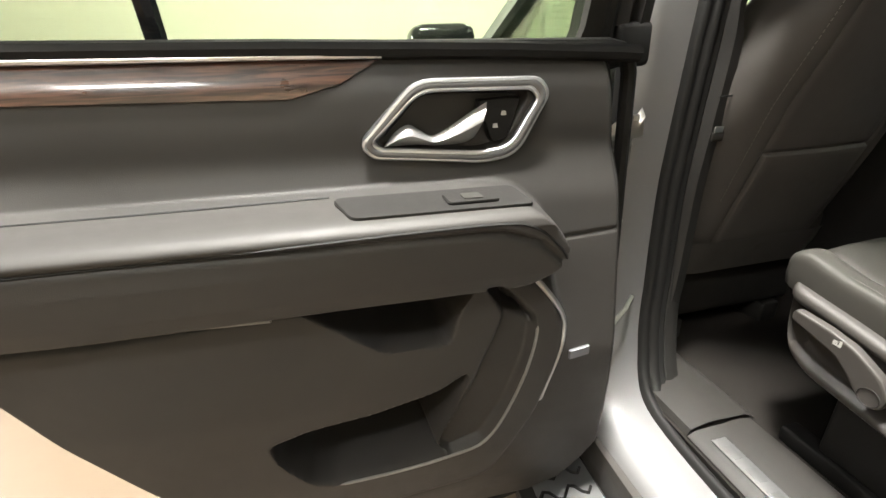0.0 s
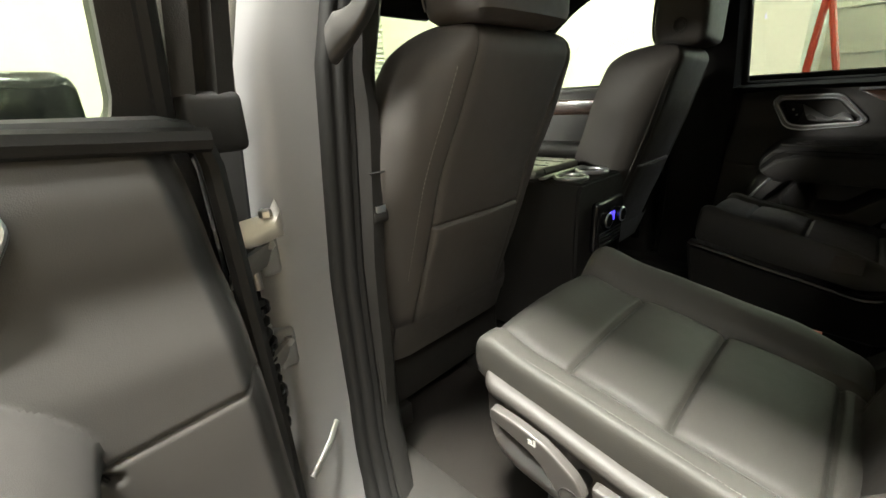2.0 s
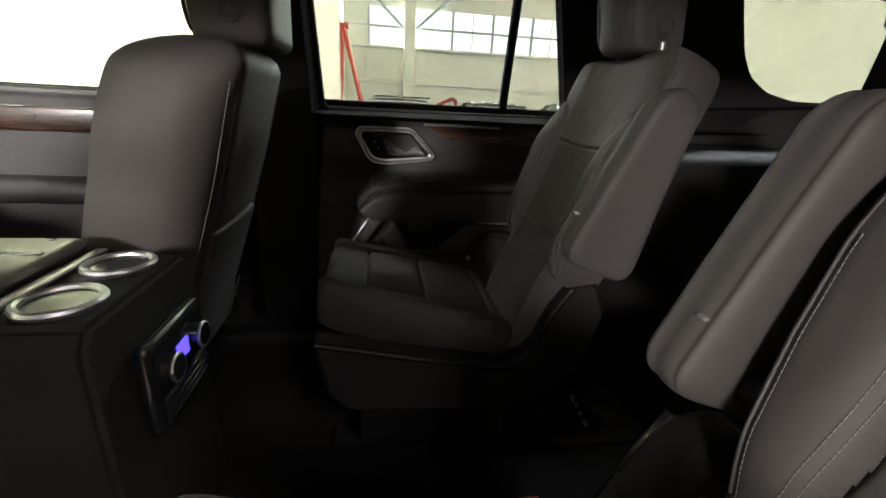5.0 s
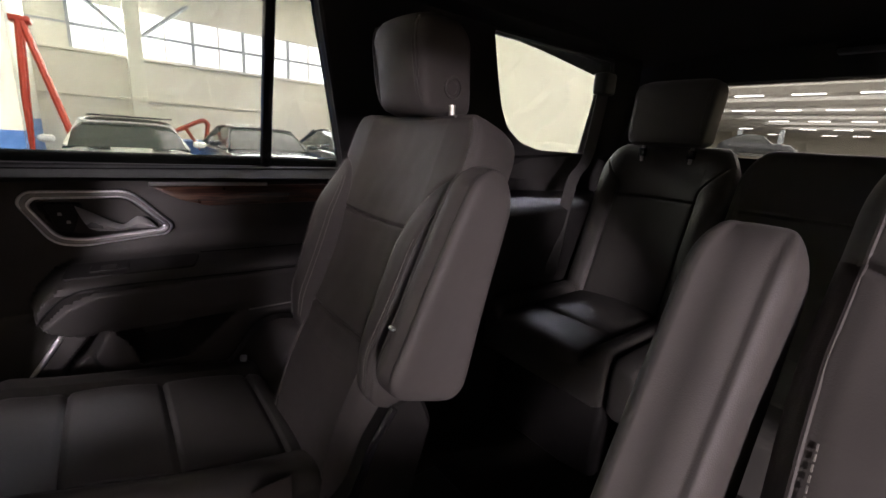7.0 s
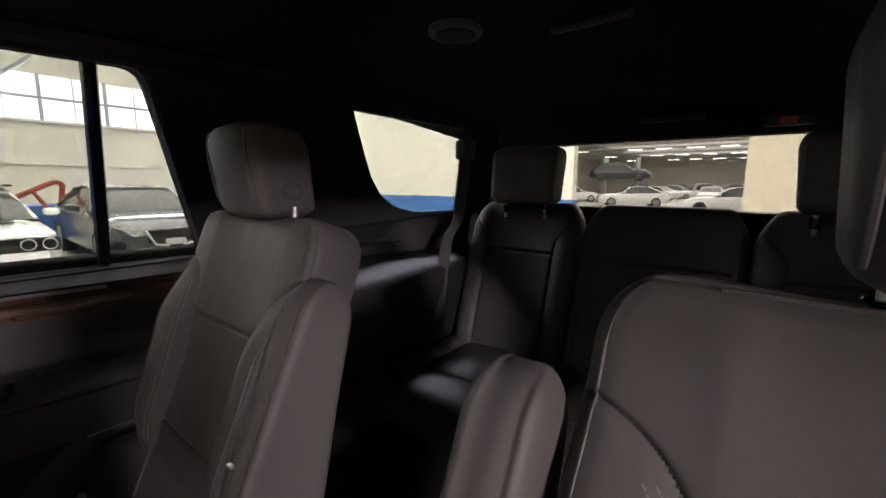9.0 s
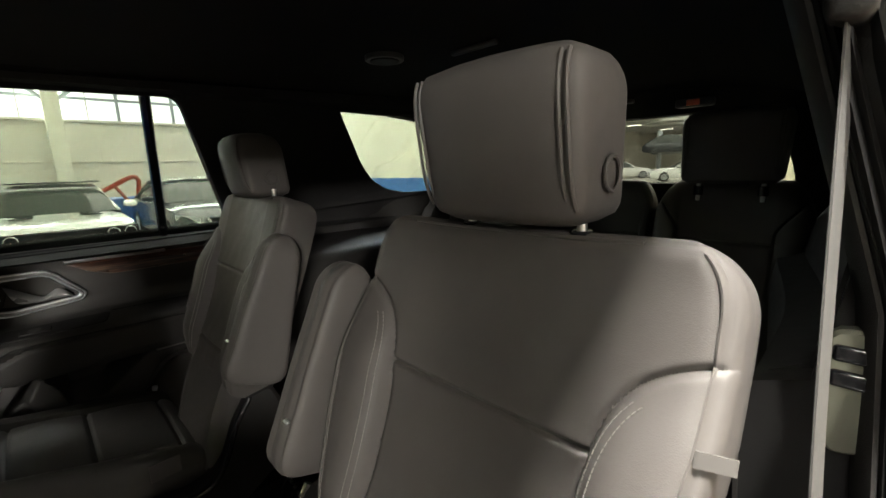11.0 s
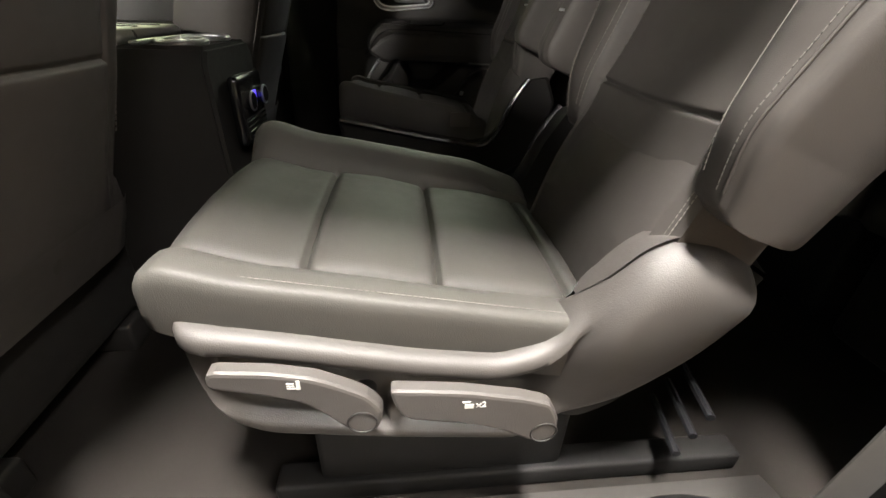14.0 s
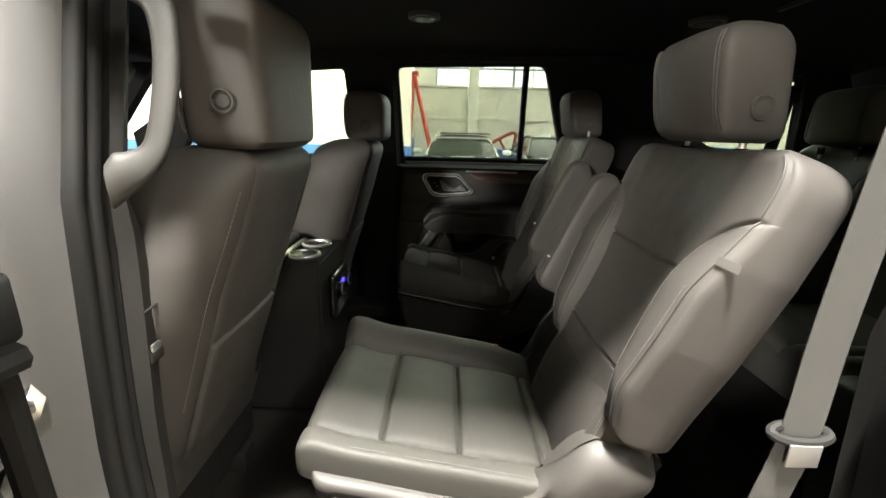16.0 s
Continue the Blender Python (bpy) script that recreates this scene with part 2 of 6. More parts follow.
DARKCAR = material("dark grey car paint", (0.022, 0.025, 0.030), rough=0.25, coat=0.6, vary=0.05)
CARGLASS = material("dark car glass", (0.055, 0.06, 0.055), rough=0.06, vary=0.1)
TYRE = material("tyre rubber", (0.02, 0.02, 0.02), rough=0.8)
BIN = material("blue steel bin", (0.03, 0.10, 0.30), rough=0.5)


# ---------------------------------------------------------------- the hall round the car
def slab(name, x0, x1, y0, y1, z0, z1, mat, label, category="wall", kind="structure"):
    ob = part(name, rbox(x0, x1, y0, y1, z0, z1, 0.0), mat)
    return tagged(ob, label, category, kind=kind)


slab("ground", -21, 30, -84, 16, -0.2, 0.0, FLOORTAN, "tan sealed concrete hall floor", "floor")
slab("ceiling", -21, 30, -84, 16, 6.2, 6.4, CEIL, "white steel deck ceiling of the hall", "ceiling")
for k in range(12):
    slab("ceiling_beam", -13, 29, -73 + 7 * k, -72.8 + 7 * k, 5.75, 6.2, CEIL, "white steel roof beam", "beam")

PARKFLOOR = material("pale sealed concrete", (0.42, 0.40, 0.36), rough=0.4, stain=0.6, vary=0.12)
slab("bay_floor", 1.6, 17, -8.2, 0.9, 0.0, 0.004, PARKFLOOR, "pale sealed concrete floor of the next bays", "floor")
slab("park_floor", -13, 26, -80, -8.3, 0.0, 0.004, PARKFLOOR, "pale sealed concrete floor of the car park", "floor")

# front wall with the roller shutter
slab("wall_front", -8, 2.2, 7.0, 7.2, 0, 6.2, CREAM, "cream painted wall in front of the car")
slab("wall_front_right", 5.0, 5.2, 0.05, 7.2, 1.25, 6.2, CREAM, "cream painted partition wall")
slab("wall_band_right", 4.99, 5.21, 0.05, 7.2, 0, 1.25, BLUE, "blue painted wall band")
slab("wall_return", 5.2, 17, 0.9, 1.1, 1.25, 6.2, CREAM, "cream painted side wall")
slab("wall_return_band", 5.2, 17, 0.89, 1.11, 0, 1.25, BLUE, "blue painted band of the side wall")
slab("wall_front_band", -8, 2.2, 6.99, 7.21, 0, 1.1, CREAM, "cream lower wall")
shutter = thing("roller_shutter", (3.6, 7.1, 0), "white ribbed roller shutter, closed", "shutter", kind="structure")
m = Mesh()
for k in range(62):
    z = 0.02 + 0.1 * k
    b = tube([(2.2, 7.1, z + 0.05), (5.0, 7.1, z + 0.05)], 0.052, 8, flat=0.5)
    m.add(b.v, b.f)
part("slat_curtain", m, SHUTTER, shutter)
part("curtain_backing", rbox(2.2, 5.0, 7.115, 7.135, 0, 6.2, 0), SHUTTER, shutter)
part("guide_rail", rbox(2.1, 2.25, 7.0, 7.15, 0, 6.2, 0.01), SHUTTER, shutter)

# far wall with its high window band
far = thing("wall_far", (17, -7, 0), "pale ribbed metal wall with a high window band", "wall", kind="structure")
part("lower_wall", rbox(17.0, 17.2, -18, 1.2, 0, 2.0, 0), PALEWALL, far)
m = Mesh()
for k in range(96):
    y = 1.1 - 0.2 * k
    b = rbox(16.992, 17.05, y - 0.06, y + 0.06, 2.05, 3.25, 0)
    m.add([v.co[:] for v in b.verts], [[v.index for v in f.verts] for f in b.faces])
    b.free()
part("ribbed_cladding", m, PALEWALL, far)
part("upper_wall", rbox(17.0, 17.2, -18, 1.2, 2.0, 3.3, 0), PALEWALL, far)
part("top_wall", rbox(17.0, 17.2, -18, 1.2, 4.65, 6.2, 0), PALEWALL, far)
part("rail", rbox(16.9, 17.0, -18, 1.2, 2.0, 2.06, 0.01), PALEWALL, far)
part("window_sill", rbox(16.85, 17.0, -18, 1.2, 3.24, 3.32, 0.01), PALEWALL, far)
for k in range(12):
    for z0, z1 in ((3.32, 3.955), (4.025, 4.65)):
        part("window_pane", rbox(17.09, 17.12, -1.58 * k - 1.54, -1.58 * k - 0.04, z0, z1, 0), DAY, far, "bright frosted pane")
    part("mullion_bar", rbox(17.0, 17.07, -1.58 * k - 0.80, -1.58 * k - 0.77, 3.3, 4.66, 0), PALEWALL, far)
part("end_jamb", rbox(17.0, 17.14, -0.04, 1.2, 3.3, 4.66, 0), PALEWALL, far)
FRAME = material("grey window steel", (0.35, 0.38, 0.40), rough=0.5)
for k in range(12):
    part("mullion", rbox(16.98, 17.08, 0.0 - 1.58 * k - 0.04, 0.04 - 1.58 * k, 3.3, 4.66, 0), FRAME, far)
part("transom", rbox(16.98, 17.06, -18, 1.2, 3.96, 4.02, 0), FRAME, far)
for y in (-1.5, -9.5):
    col = tagged(part("column", rbox(16.3, 16.75, y - 0.2, y + 0.2, 0, 6.2, 0.02), CREAM), "cream painted steel column", "column", "columns", "structure")
    for s in (-1, 1):
        part("brace", tube([(16.5, y, 3.7), (16.5, y + s * 1.5, 5.0)], 0.06, 6), FRAME, col)

# rear wall with the wide opening to the car park behind
slab("wall_rear_right", 2.55, 17, -8.2, -8.0, 1.25, 6.2, CREAM, "cream painted wall behind the car")
slab("wall_rear_band", 2.54, 17, -8.21, -7.99, 0, 1.25, BLUE, "blue painted wall band")
# cream paint darkened to put half shade into the rear left wall
DIM_CREAM = material("darkened cream wall", (0.52, 0.47, 0.36), rough=0.7, grain=0.2, scale=60, stain=0.7, vary=0.08)
slab("wall_rear_left", -20, 0.02, -8.2, -8.0, 0, 6.2, DIM_CREAM, "cream painted wall behind the car")
# unseen left walls, kept dark so that less light bounces into the cabin
slab("wall_left", -20.2, -20.0, -8.2, 16, 0, 6.2, DIM_CREAM, "unseen far left wall, darkened to cut bounce light")
slab("wall_front_left", -20, -8, 15.8, 16.0, 0, 6.2, DIM_CREAM, "unseen wall of the left bay, darkened to cut bounce light")
slab("wall_right_end", 17, 17.2, -18, -18.2, 0, 6.2, CREAM, "cream end wall")
slab("wall_hall_right", 26, 26.2, -80, -8, 0, 6.2, PALEWALL, "pale wall of the car park")
slab("wall_hall_left", -13.2, -13, -80, -8, 0, 6.2, PALEWALL, "pale wall of the car park")
slab("wall_hall_end", -13, 26, -80.2, -80, 0, 6.2, PALEWALL, "pale end wall of the car park")


def ceiling_lamp(x, y, length=1.2, z=6.12, group="ceiling lamps"):
    t = thing("ceiling_lamp", (x, y, 6.2), "slim white ceiling lamp, switched on", "lamp", group)
    part("housing", rbox(x - length / 2, x + length / 2, y - 0.1, y + 0.1, z, z + 0.08, 0.01), CEIL, t)
    if z < 6.1:
        for s in (-0.6, 0.6):
            part("hanger", tube([(x + s, y, z + 0.08), (x + s, y, 6.2)], 0.01, 5), CEIL, t)
    part("diffuser", rbox(x - length / 2 + 0.02, x + length / 2 - 0.02, y - 0.08, y + 0.08, z - 0.02, z - 0.002, 0.004), TUBE, t)
    return t


for x in (-3, 1, 4, 7, 10, 13, 19):
    for y in (-12, -18, -22, -28, -33, -42, -52, -63, -74):
        ceiling_lamp(x, y, 1.6, 5.55)
# fixtures over the left bay are unseen, added to match the lights below
for x, y in ((-4.0, -4.0), (-4.0, 3.0), (-6.5, -3.0), (-16.0, 8.5), (-10, 2), (-1.65, -0.55), (-3.2, 5.0), (3.2, -4.8), (6.2, -1.8), (9, -6.5), (13, -3)):
    ceiling_lamp(x, y, 1.6)
# light of the lamps over the bays, with two added fill lamps
area("lamp_over_door", -1.65, -0.55, 6.0, 0, 0, 1.0, 0.5, 2800)
area("lamp_bay_left", -6.5, -3.0, 6.0, 0, 0, 2.4, 1.2, 330)
# unseen lamp added to brighten the open door's lining
area("fill_bay_rear", -4.0, -4.0, 6.0, 0, 0, 1.6, 0.4, 350)
# unseen tilted lamp added to brighten the second-row seat backs
area("fill_bay_corner", -16.0, 8.5, 5.6, 0, -62, 2.4, 2.4, 6800)
area("lamp_bay_right", 8.5, -2.5, 6.0, 0, 0, 2.0, 2.0, 640, (0.88, 1.0, 0.74))
area("lamp_bay_side", 2.95, -4.8, 6.0, 0, 0, 1.2, 0.4, 380, (0.90, 0.98, 1.0))
area("lamp_bay_far", 11.5, -4.5, 6.0, 0, 0, 4.0, 5.0, 520)
area("lamp_bay_front", 2.4, 5.0, 6.0, 0, 0, 2.0, 1.0, 540)
area("lamp_bay_front", -1.8, 5.0, 6.0, 0, 0, 2.0, 1.0, 350)
area("lamp_park", 8.0, -40, 6.0, 0, 0, 16.0, 60.0, 12000)
area("window_daylight", 16.8, -7.0, 4.0, 0, 90, 1.3, 16.0, 2000, (0.93, 1.0, 0.95))


# ---------------------------------------------------------------- parked vehicles
def vehicle(name, x, y, turn, paint, label, length=4.9, width=1.9, height=1.45, hood=0.95, style="sedan"):
    """A parked car; its nose points along local -x."""
    t = thing(name, (x, y, 0), label, "car", "parked cars")
    M = pose(x, y, 0, 0, 0, turn)
    L, W, H = length, width / 2, height
    at = lambda a, b, c: tuple(M @ Vector((a, b, c)))
    top = [(0, 0.80), (0.06, 0.84),] if style == "coupe" else [(0, 0.62), (0.12, 0.74),]
    top += [ (0.5, hood - 0.06), (1.55, hood), (L * 0.36, hood + 0.02), (L * 0.72, hood + 0.06), (L - 0.3, hood + 0.08), (L, 0.8)]
    n = 26
    rings = []
    for i in range(n):
        u = i / (n - 1) * L
        zt = np.interp(u, [p[0] for p in top], [p[1] for p in top])
        w = W * (1 - 0.22 * max(0, 1 - u / 0.5) ** 2 - 0.12 * max(0, 1 - (L - u) / 0.5) ** 2)
        zb = 0.22 + 0.10 * max(0, 1 - u / 0.3) + 0.12 * max(0, 1 - (L - u) / 0.3)
        rings.append([at(u, sx * w * fx, zb + (zt - zb) * fz) for sx, fx, fz in
                      ((-1, 0.9, 0), (-1, 1, 0.15), (-1, 1, 0.6), (-1, 0.94, 0.92), (-1, 0.75, 1), (-1, 0.3, 1.02), (1, 0.3, 1.02), (1, 0.75, 1), (1, 0.94, 0.92), (1, 1, 0.6), (1, 1, 0.15), (1, 0.9, 0))])
    part("body", loft(rings), paint, t, angle=50)
    # cabin
    c0, c1, c2, c3 = L * 0.31, L * 0.45, L * 0.72, L * 0.92
    cab = []
    for u, z, k in curve([(c0, hood, 0.93), (c0 + 0.5 * (c1 - c0), hood + 0.56 * (H - hood), 0.83), (c1, H - 0.05, 0.72), ((c1 + c2) / 2, H, 0.69), (c2, H - 0.06, 0.69), (c2 + 0.5 * (c3 - c2), hood + 0.55 * (H - hood), 0.78), (c3, hood + 0.05, 0.86)], 4):
        half = [(max(k, 0.86), hood - 0.03), (0.5 * (max(k, 0.86) + k), 0.5 * (hood + z)), (k, z - 0.035), (k * 0.95, z - 0.006), (k * 0.85, z + 0.008), (k * 0.4, z + 0.02)]
        cab.append([at(u, -W * f, zz) for f, zz in half] + [at(u, W * f, zz) for f, zz in reversed(half)])
    part("glasshouse", loft(cab), CARGLASS, t, "dark window glass", angle=50)
    roof = [[at(u, W * k * f, z + 0.022 - 0.02 * abs(f) ** 3 + d) for f in (-1.02, -0.5, 0, 0.5, 1.02)] for d in (0,) for u, z, k in ((c1 - 0.04, H - 0.055, 0.70), ((c1 + c2) / 2, H, 0.68), (c2 + 0.05, H - 0.065, 0.68))]
    roof2 = [[(p[0], p[1], p[2] + 0.03) for p in r] for r in roof]
    m = Mesh()
    for r in (loft(roof, False, False), loft(roof2, False, False), loft([[r[0] for r in roof], [r[0] for r in roof2]], False, False), loft([[r[-1] for r in roof], [r[-1] for r in roof2]], False, False), loft([roof[0], roof2[0]], False, False), loft([roof[-1], roof2[-1]], False, False)):
        m.add(r.v, r.f)
    part("roof", m, paint, t, angle=50)
    for sy in (-1, 1):
        part("pillar", tube([at(c0 + 0.02, sy * W * 0.9, hood), at(c1 - 0.02, sy * W * 0.70, H - 0.05)], 0.035, 6), paint, t)
        part("rear_pillar", tube([at(c3 - 0.05, sy * W * 0.86, hood + 0.04), at(c2, sy * W * 0.68, H - 0.05)], 0.05, 6), paint, t)
        part("door_mirror", rbox(-0.08, 0.08, -0.11, 0.11, -0.058, 0.058, 0.055, 5), paint, t).data.transform(M @ Matrix.Translation((c0 + 0.25, sy * (W + 0.12), hood + 0.1)))
        if style == "coupe":
            for q in (0.80, 0.58):
                lamp = part("headlight", disc(at(-0.035, sy * W * q, 0.70), M.to_3x3() @ Vector((-1, 0, 0)), 0.078, 0.03, 20), GLOSS, t, "round headlight")
                part("lamp_ring", tube([at(-0.068, sy * W * q + 0.072 * math.cos(w), 0.70 + 0.072 * math.sin(w)) for w in (2 * math.pi * k / 20 for k in range(20))], 0.009, 6, True), SILVER, lamp)
        else:
            part("headlight", loft([[at(0.0 + 0.35 * f, sy * W * (0.62 + 0.34 * f), z) for z in (0.60 + 0.08 * f, 0.72 + 0.06 * f)] + [at(0.06 + 0.35 * f, sy * W * (0.60 + 0.34 * f), z) for z in (0.72 + 0.06 * f, 0.60 + 0.08 * f)] for f in (0, 0.5, 1)]), CHROME, t, "clear headlight")
            part("grille_trim", tube([at(-0.03, sy * W * 0.12, 0.42), at(-0.03, sy * W * 0.34, 0.46), at(-0.03, sy * W * 0.48, 0.70)], 0.022, 6), CHROME, t, "chrome grille trim")
            part("fog_lamp", rbox(-0.03, 0.03, -0.1, 0.1, -0.04, 0.04, 0.02), CHROME, t).data.transform(M @ Matrix.Translation((0.02, sy * W * 0.72, 0.36)))
        for u in (L * 0.18, L * 0.80):
            wheel = part("wheel", disc(at(u, sy * (W - 0.2), 0.34), M.to_3x3() @ Vector((0, sy, 0)), 0.34, 0.21, 24, 0.03), TYRE, t)
            part("rim", disc(at(u, sy * (W - 0.005), 0.34), M.to_3x3() @ Vector((0, sy, 0)), 0.23, 0.015, 16), SILVER, wheel)
    wide = 0.92 if style == "coupe" else 0.45
    part("grille", rbox(-0.03, 0.03, -W * wide, W * wide, 0.60 if style == "coupe" else 0.48, 0.79 if style == "coupe" else 0.72, 0.02), GLOSS, t, "black grille").data.transform(M)
    if style == "coupe":
        for sy in (-1, 1):
            part("bonnet_scoop", rbox(-0.02, 0.30, -0.14, 0.14, 0, 0.018, 0.008), GLOSS, t, "black bonnet scoop").data.transform(M @ pose(0.95, sy * 0.42, hood - 0.005, 0, -3, 0))
            part("stripe", rbox(0, 0.9, -0.012, 0.012, 0, 0.004, 0), GLOSS, t).data.transform(M @ Matrix.Translation((0.75, sy * 0.66, hood - 0.028)))
    part("bumper_intake", rbox(-0.03, 0.05, -W * 0.7, W * 0.7, 0.26, 0.42, 0.03), GLOSS, t).data.transform(M)
    part("number_plate", rbox(-0.045, -0.03, -0.16, 0.16, 0.44, 0.55, 0.005), WHITEMARK, t).data.transform(M)
    part("windscreen_sticker", rbox(-0.01, 0.01, 0.25, 0.48, 0, 0.16, 0.0), material("pale green sticker", (0.45, 0.62, 0.42), 0.6), t).data.transform(M @ pose(c0 + 0.36, 0, hood + 0.2, 0, 58, 0))
    return t


coupe = vehicle("white_coupe", 7.2, -0.85, 0, WHITECAR, "white coupe parked with its nose towards the car", height=1.37, hood=0.93, style="coupe")
part("roof_panel", rbox(9.3, 10.7, -1.55, -0.30, 1.435, 1.465, 0.012), GLOSS, coupe, "flat black panel over the roof")
vehicle("dark_sedan", 7.9, -3.35, 0, DARKCAR, "dark grey sedan parked beside the white coupe", width=1.85, height=1.42)
vehicle("grey_sedan", 8.6, -6.0, 0, DARKCAR, "dark grey car parked near the rear wall", width=1.8, height=1.5)
for x, y, a, p, n, h in ((10.5, -33, 205, WHITECAR, "white_sedan", 1.45), (12.6, -40, 25, WHITECAR, "white_sedan", 1.45), (12.5, -50, 160, WHITECAR, "white_sedan", 1.45), (12.4, -58, 170, WHITECAR, "white_sedan", 1.6), (9.2, -56, 205, WHITECAR, "white_suv", 1.8), (6.6, -60, 190, WHITECAR, "white_suv", 1.8), (4.5, -46, 95, WHITECAR, "white_sedan", 1.45), (13.5, -66, 185, DARKCAR, "dark_suv", 1.75), (7.5, -70, 180, DARKCAR, "dark_suv", 1.75), (15.5, -54, 185, DARKCAR, "dark_suv", 1.75), (4.0, -28.5, 185, WHITECAR, "white_sedan", 1.45)):
    vehicle(n, x, y, a, p, "white car parked far back in the car park" if p is WHITECAR else "dark car parked far back in the car park", height=h)

lift = thing("car_lift", (12.0, -44, 0), "two-post vehicle lift far back", "lift")
for s in (-1.5, 1.5):
    part("post", rbox(12.0 + s - 0.15, 12.0 + s + 0.15, -44.2, -43.8, 0, 4.2, 0.02), FRAME, lift)
part("arm", rbox(10.4, 13.6, -44.1, -43.9, 2.05, 2.2, 0.02), FRAME, lift)
truck = vehicle("grey_truck", 9.3, -44, 10, DARKCAR, "dark pickup truck raised on the lift", length=5.4, height=1.75, hood=1.1)
truck.location.z = 2.0

# red folding ladder by the partition's end
ladder = thing("step_ladder", (9.5, 0.2, 0), "tall red fibreglass folding step ladder", "ladder")
for s in (-0.22, 0.22):
    part("front_rail", tube([(9.5 + s, -0.33, 0), (9.5 + s * 0.6, 0.33, 2.78)], 0.045, 6), LADDER, ladder)
    part("rear_rail", tube([(9.5 + s, 0.52, 0), (9.5 + s * 0.6, 0.36, 2.78)], 0.045, 6), LADDER, ladder)
for k in range(9):
    f = (k + 1) / 10
    y = -0.33 + 0.66 * f
    part("step", rbox(9.3 + 0.05 * f, 9.7 - 0.05 * f, y - 0.05, y + 0.05, 2.78 * f - 0.02, 2.78 * f + 0.02, 0.004), LADDER, ladder)
part("top_cap", rbox(9.32, 9.68, 0.22, 0.48, 2.76, 2.84, 0.02), LADDER, ladder)
# engine hoist and bin behind the parked cars
HOIST = material("worn red hoist paint", (0.30, 0.05, 0.025), rough=0.5, vary=0.3)
hoist = thing("engine_hoist", (13, -2.5, 0), "red engine hoist with a raised boom", "hoist")
part("mast", tube([(13, -2.72, 0), (13, -2.66, 0.75), (13, -2.76, 1.38)], 0.06, 6), HOIST, hoist)
part("boom", tube(curve([(13, -1.4, 0.92), (13, -2.0, 1.19), (13, -2.62, 1.50), (13, -2.78, 1.36)]), 0.06, 6), HOIST, hoist)
part("base", rbox(12.4, 13.4, -2.87, -2.57, 0, 0.12, 0.02), HOIST, hoist)
part("strut", tube([(13, -2.22, 1.30), (13, -2.66, 0.55)], 0.045, 6), HOIST, hoist)
part("hook", tube([(13, -2.78, 1.36), (13, -2.77, 1.1)], 0.02, 6), STEEL, hoist)
tagged(part("steel_bin", rbox(13.2, 14.6, -7.6, -1.9, 0, 0.95, 0.03), BIN), "long blue steel waste bin", "bin")


# ---------------------------------------------------------------- the car's shell
FLOOR = 0.56


def xl(z):
    """Outer edge of the left door opening."""
    return float(np.interp(z, [0.40, 0.55, 0.64, 0.80, 1.03, 1.37, 1.76], [-0.965, -0.955, -0.930, -0.915, -0.912, -0.882, -0.775]))


def xr(y, z):
    """Inner face of the right side, tapering in at the top and towards the tail."""
    return 0.77 - 0.43 * max(0.0, z - 1.33) - 0.10 * float(smooth(1.4, 1.95, -y))


car = thing("sport_utility_vehicle", (0, -0.5, 0.3), "grey sport utility vehicle with black interior, one door open", "car")
# carpeted floor with a low tunnel
rows = []
for y in np.linspace(1.3, -2.25, 60):
    rows.append([(x, y, FLOOR + 0.03 * math.exp(-(x / 0.2) ** 4) + 0.004 * noise.noise((x * 6, y * 6, 0)) + 0.30 * float(smooth(1.28, 1.42, -y)) * 0) for x in np.linspace(-0.845, 0.80, 56)])
part("floor_carpet", loft(rows, False, False), CARPET, car, "charcoal floor carpet")
part("kick_trim", loft([[(x, y, z) for x, z in ((-0.85, 0.53), (-0.83, 0.575), (-0.79, 0.585), (-0.70, 0.582), (-0.67, 0.565))] for y in np.linspace(0.10, -0.25, 6)], False, False), PLASTIC3, car, "charcoal plastic kick trim")
part("floor_pan", rbox(-0.84, 0.90, -2.3, 1.3, 0.40, 0.52, 0.02), RUBBER, car)
# headliner
rows = []
for y in np.linspace(1.0, -2.25, 40):
    z0 = 1.80 - 0.10 * max(0, y - 0.2) ** 2 - 0.05 * float(smooth(1.5, 2.2, -y))
    rows.append([(x, y, z0 - 0.07 * abs(x / 0.68) ** 4) for x in np.linspace(-0.70, 0.66, 30)])
up = [[(p[0], p[1], p[2] + 0.05) for p in r] for r in rows]
m = loft(rows, False, False)
m2 = loft(up, False, False)
m.add(m2.v, m2.f)
part("headliner", m, LINER, car, "dark cloth headliner")
part("roof_panel", rbox(-0.72, 0.72, -2.25, 0.9, 1.87, 1.90, 0.012), PAINT, car)

# right side above the belt line: pillars as one pressed frame with window openings
pr = lambda a, b, d: (xr(a, b) + d, a, b)
W_FRONT = rounded([(-0.045, 1.33), (-0.045, 1.712), (0.22, 1.694), (0.36, 1.637), (0.72, 1.42), (0.80, 1.33)], 0.03)
W_REAR = rounded([(-0.272, 1.310), (-0.262, 1.722), (-0.885, 1.738), (-1.042, 1.317)], 0.03)
W_QUARTER = rounded([(-1.395, 1.735), (-1.885, 1.715), (-1.935, 1.62), (-2.02, 1.40), (-1.75, 1.402), (-1.66, 1.423), (-1.585, 1.468), (-1.53, 1.53)], 0.02)
dense = lambda p, n=3: [q for i in range(len(p)) for q in [tuple(np.array(p[i]) + (np.array(p[(i + 1) % len(p)]) - np.array(p[i])) * k / n) for k in range(n)]]
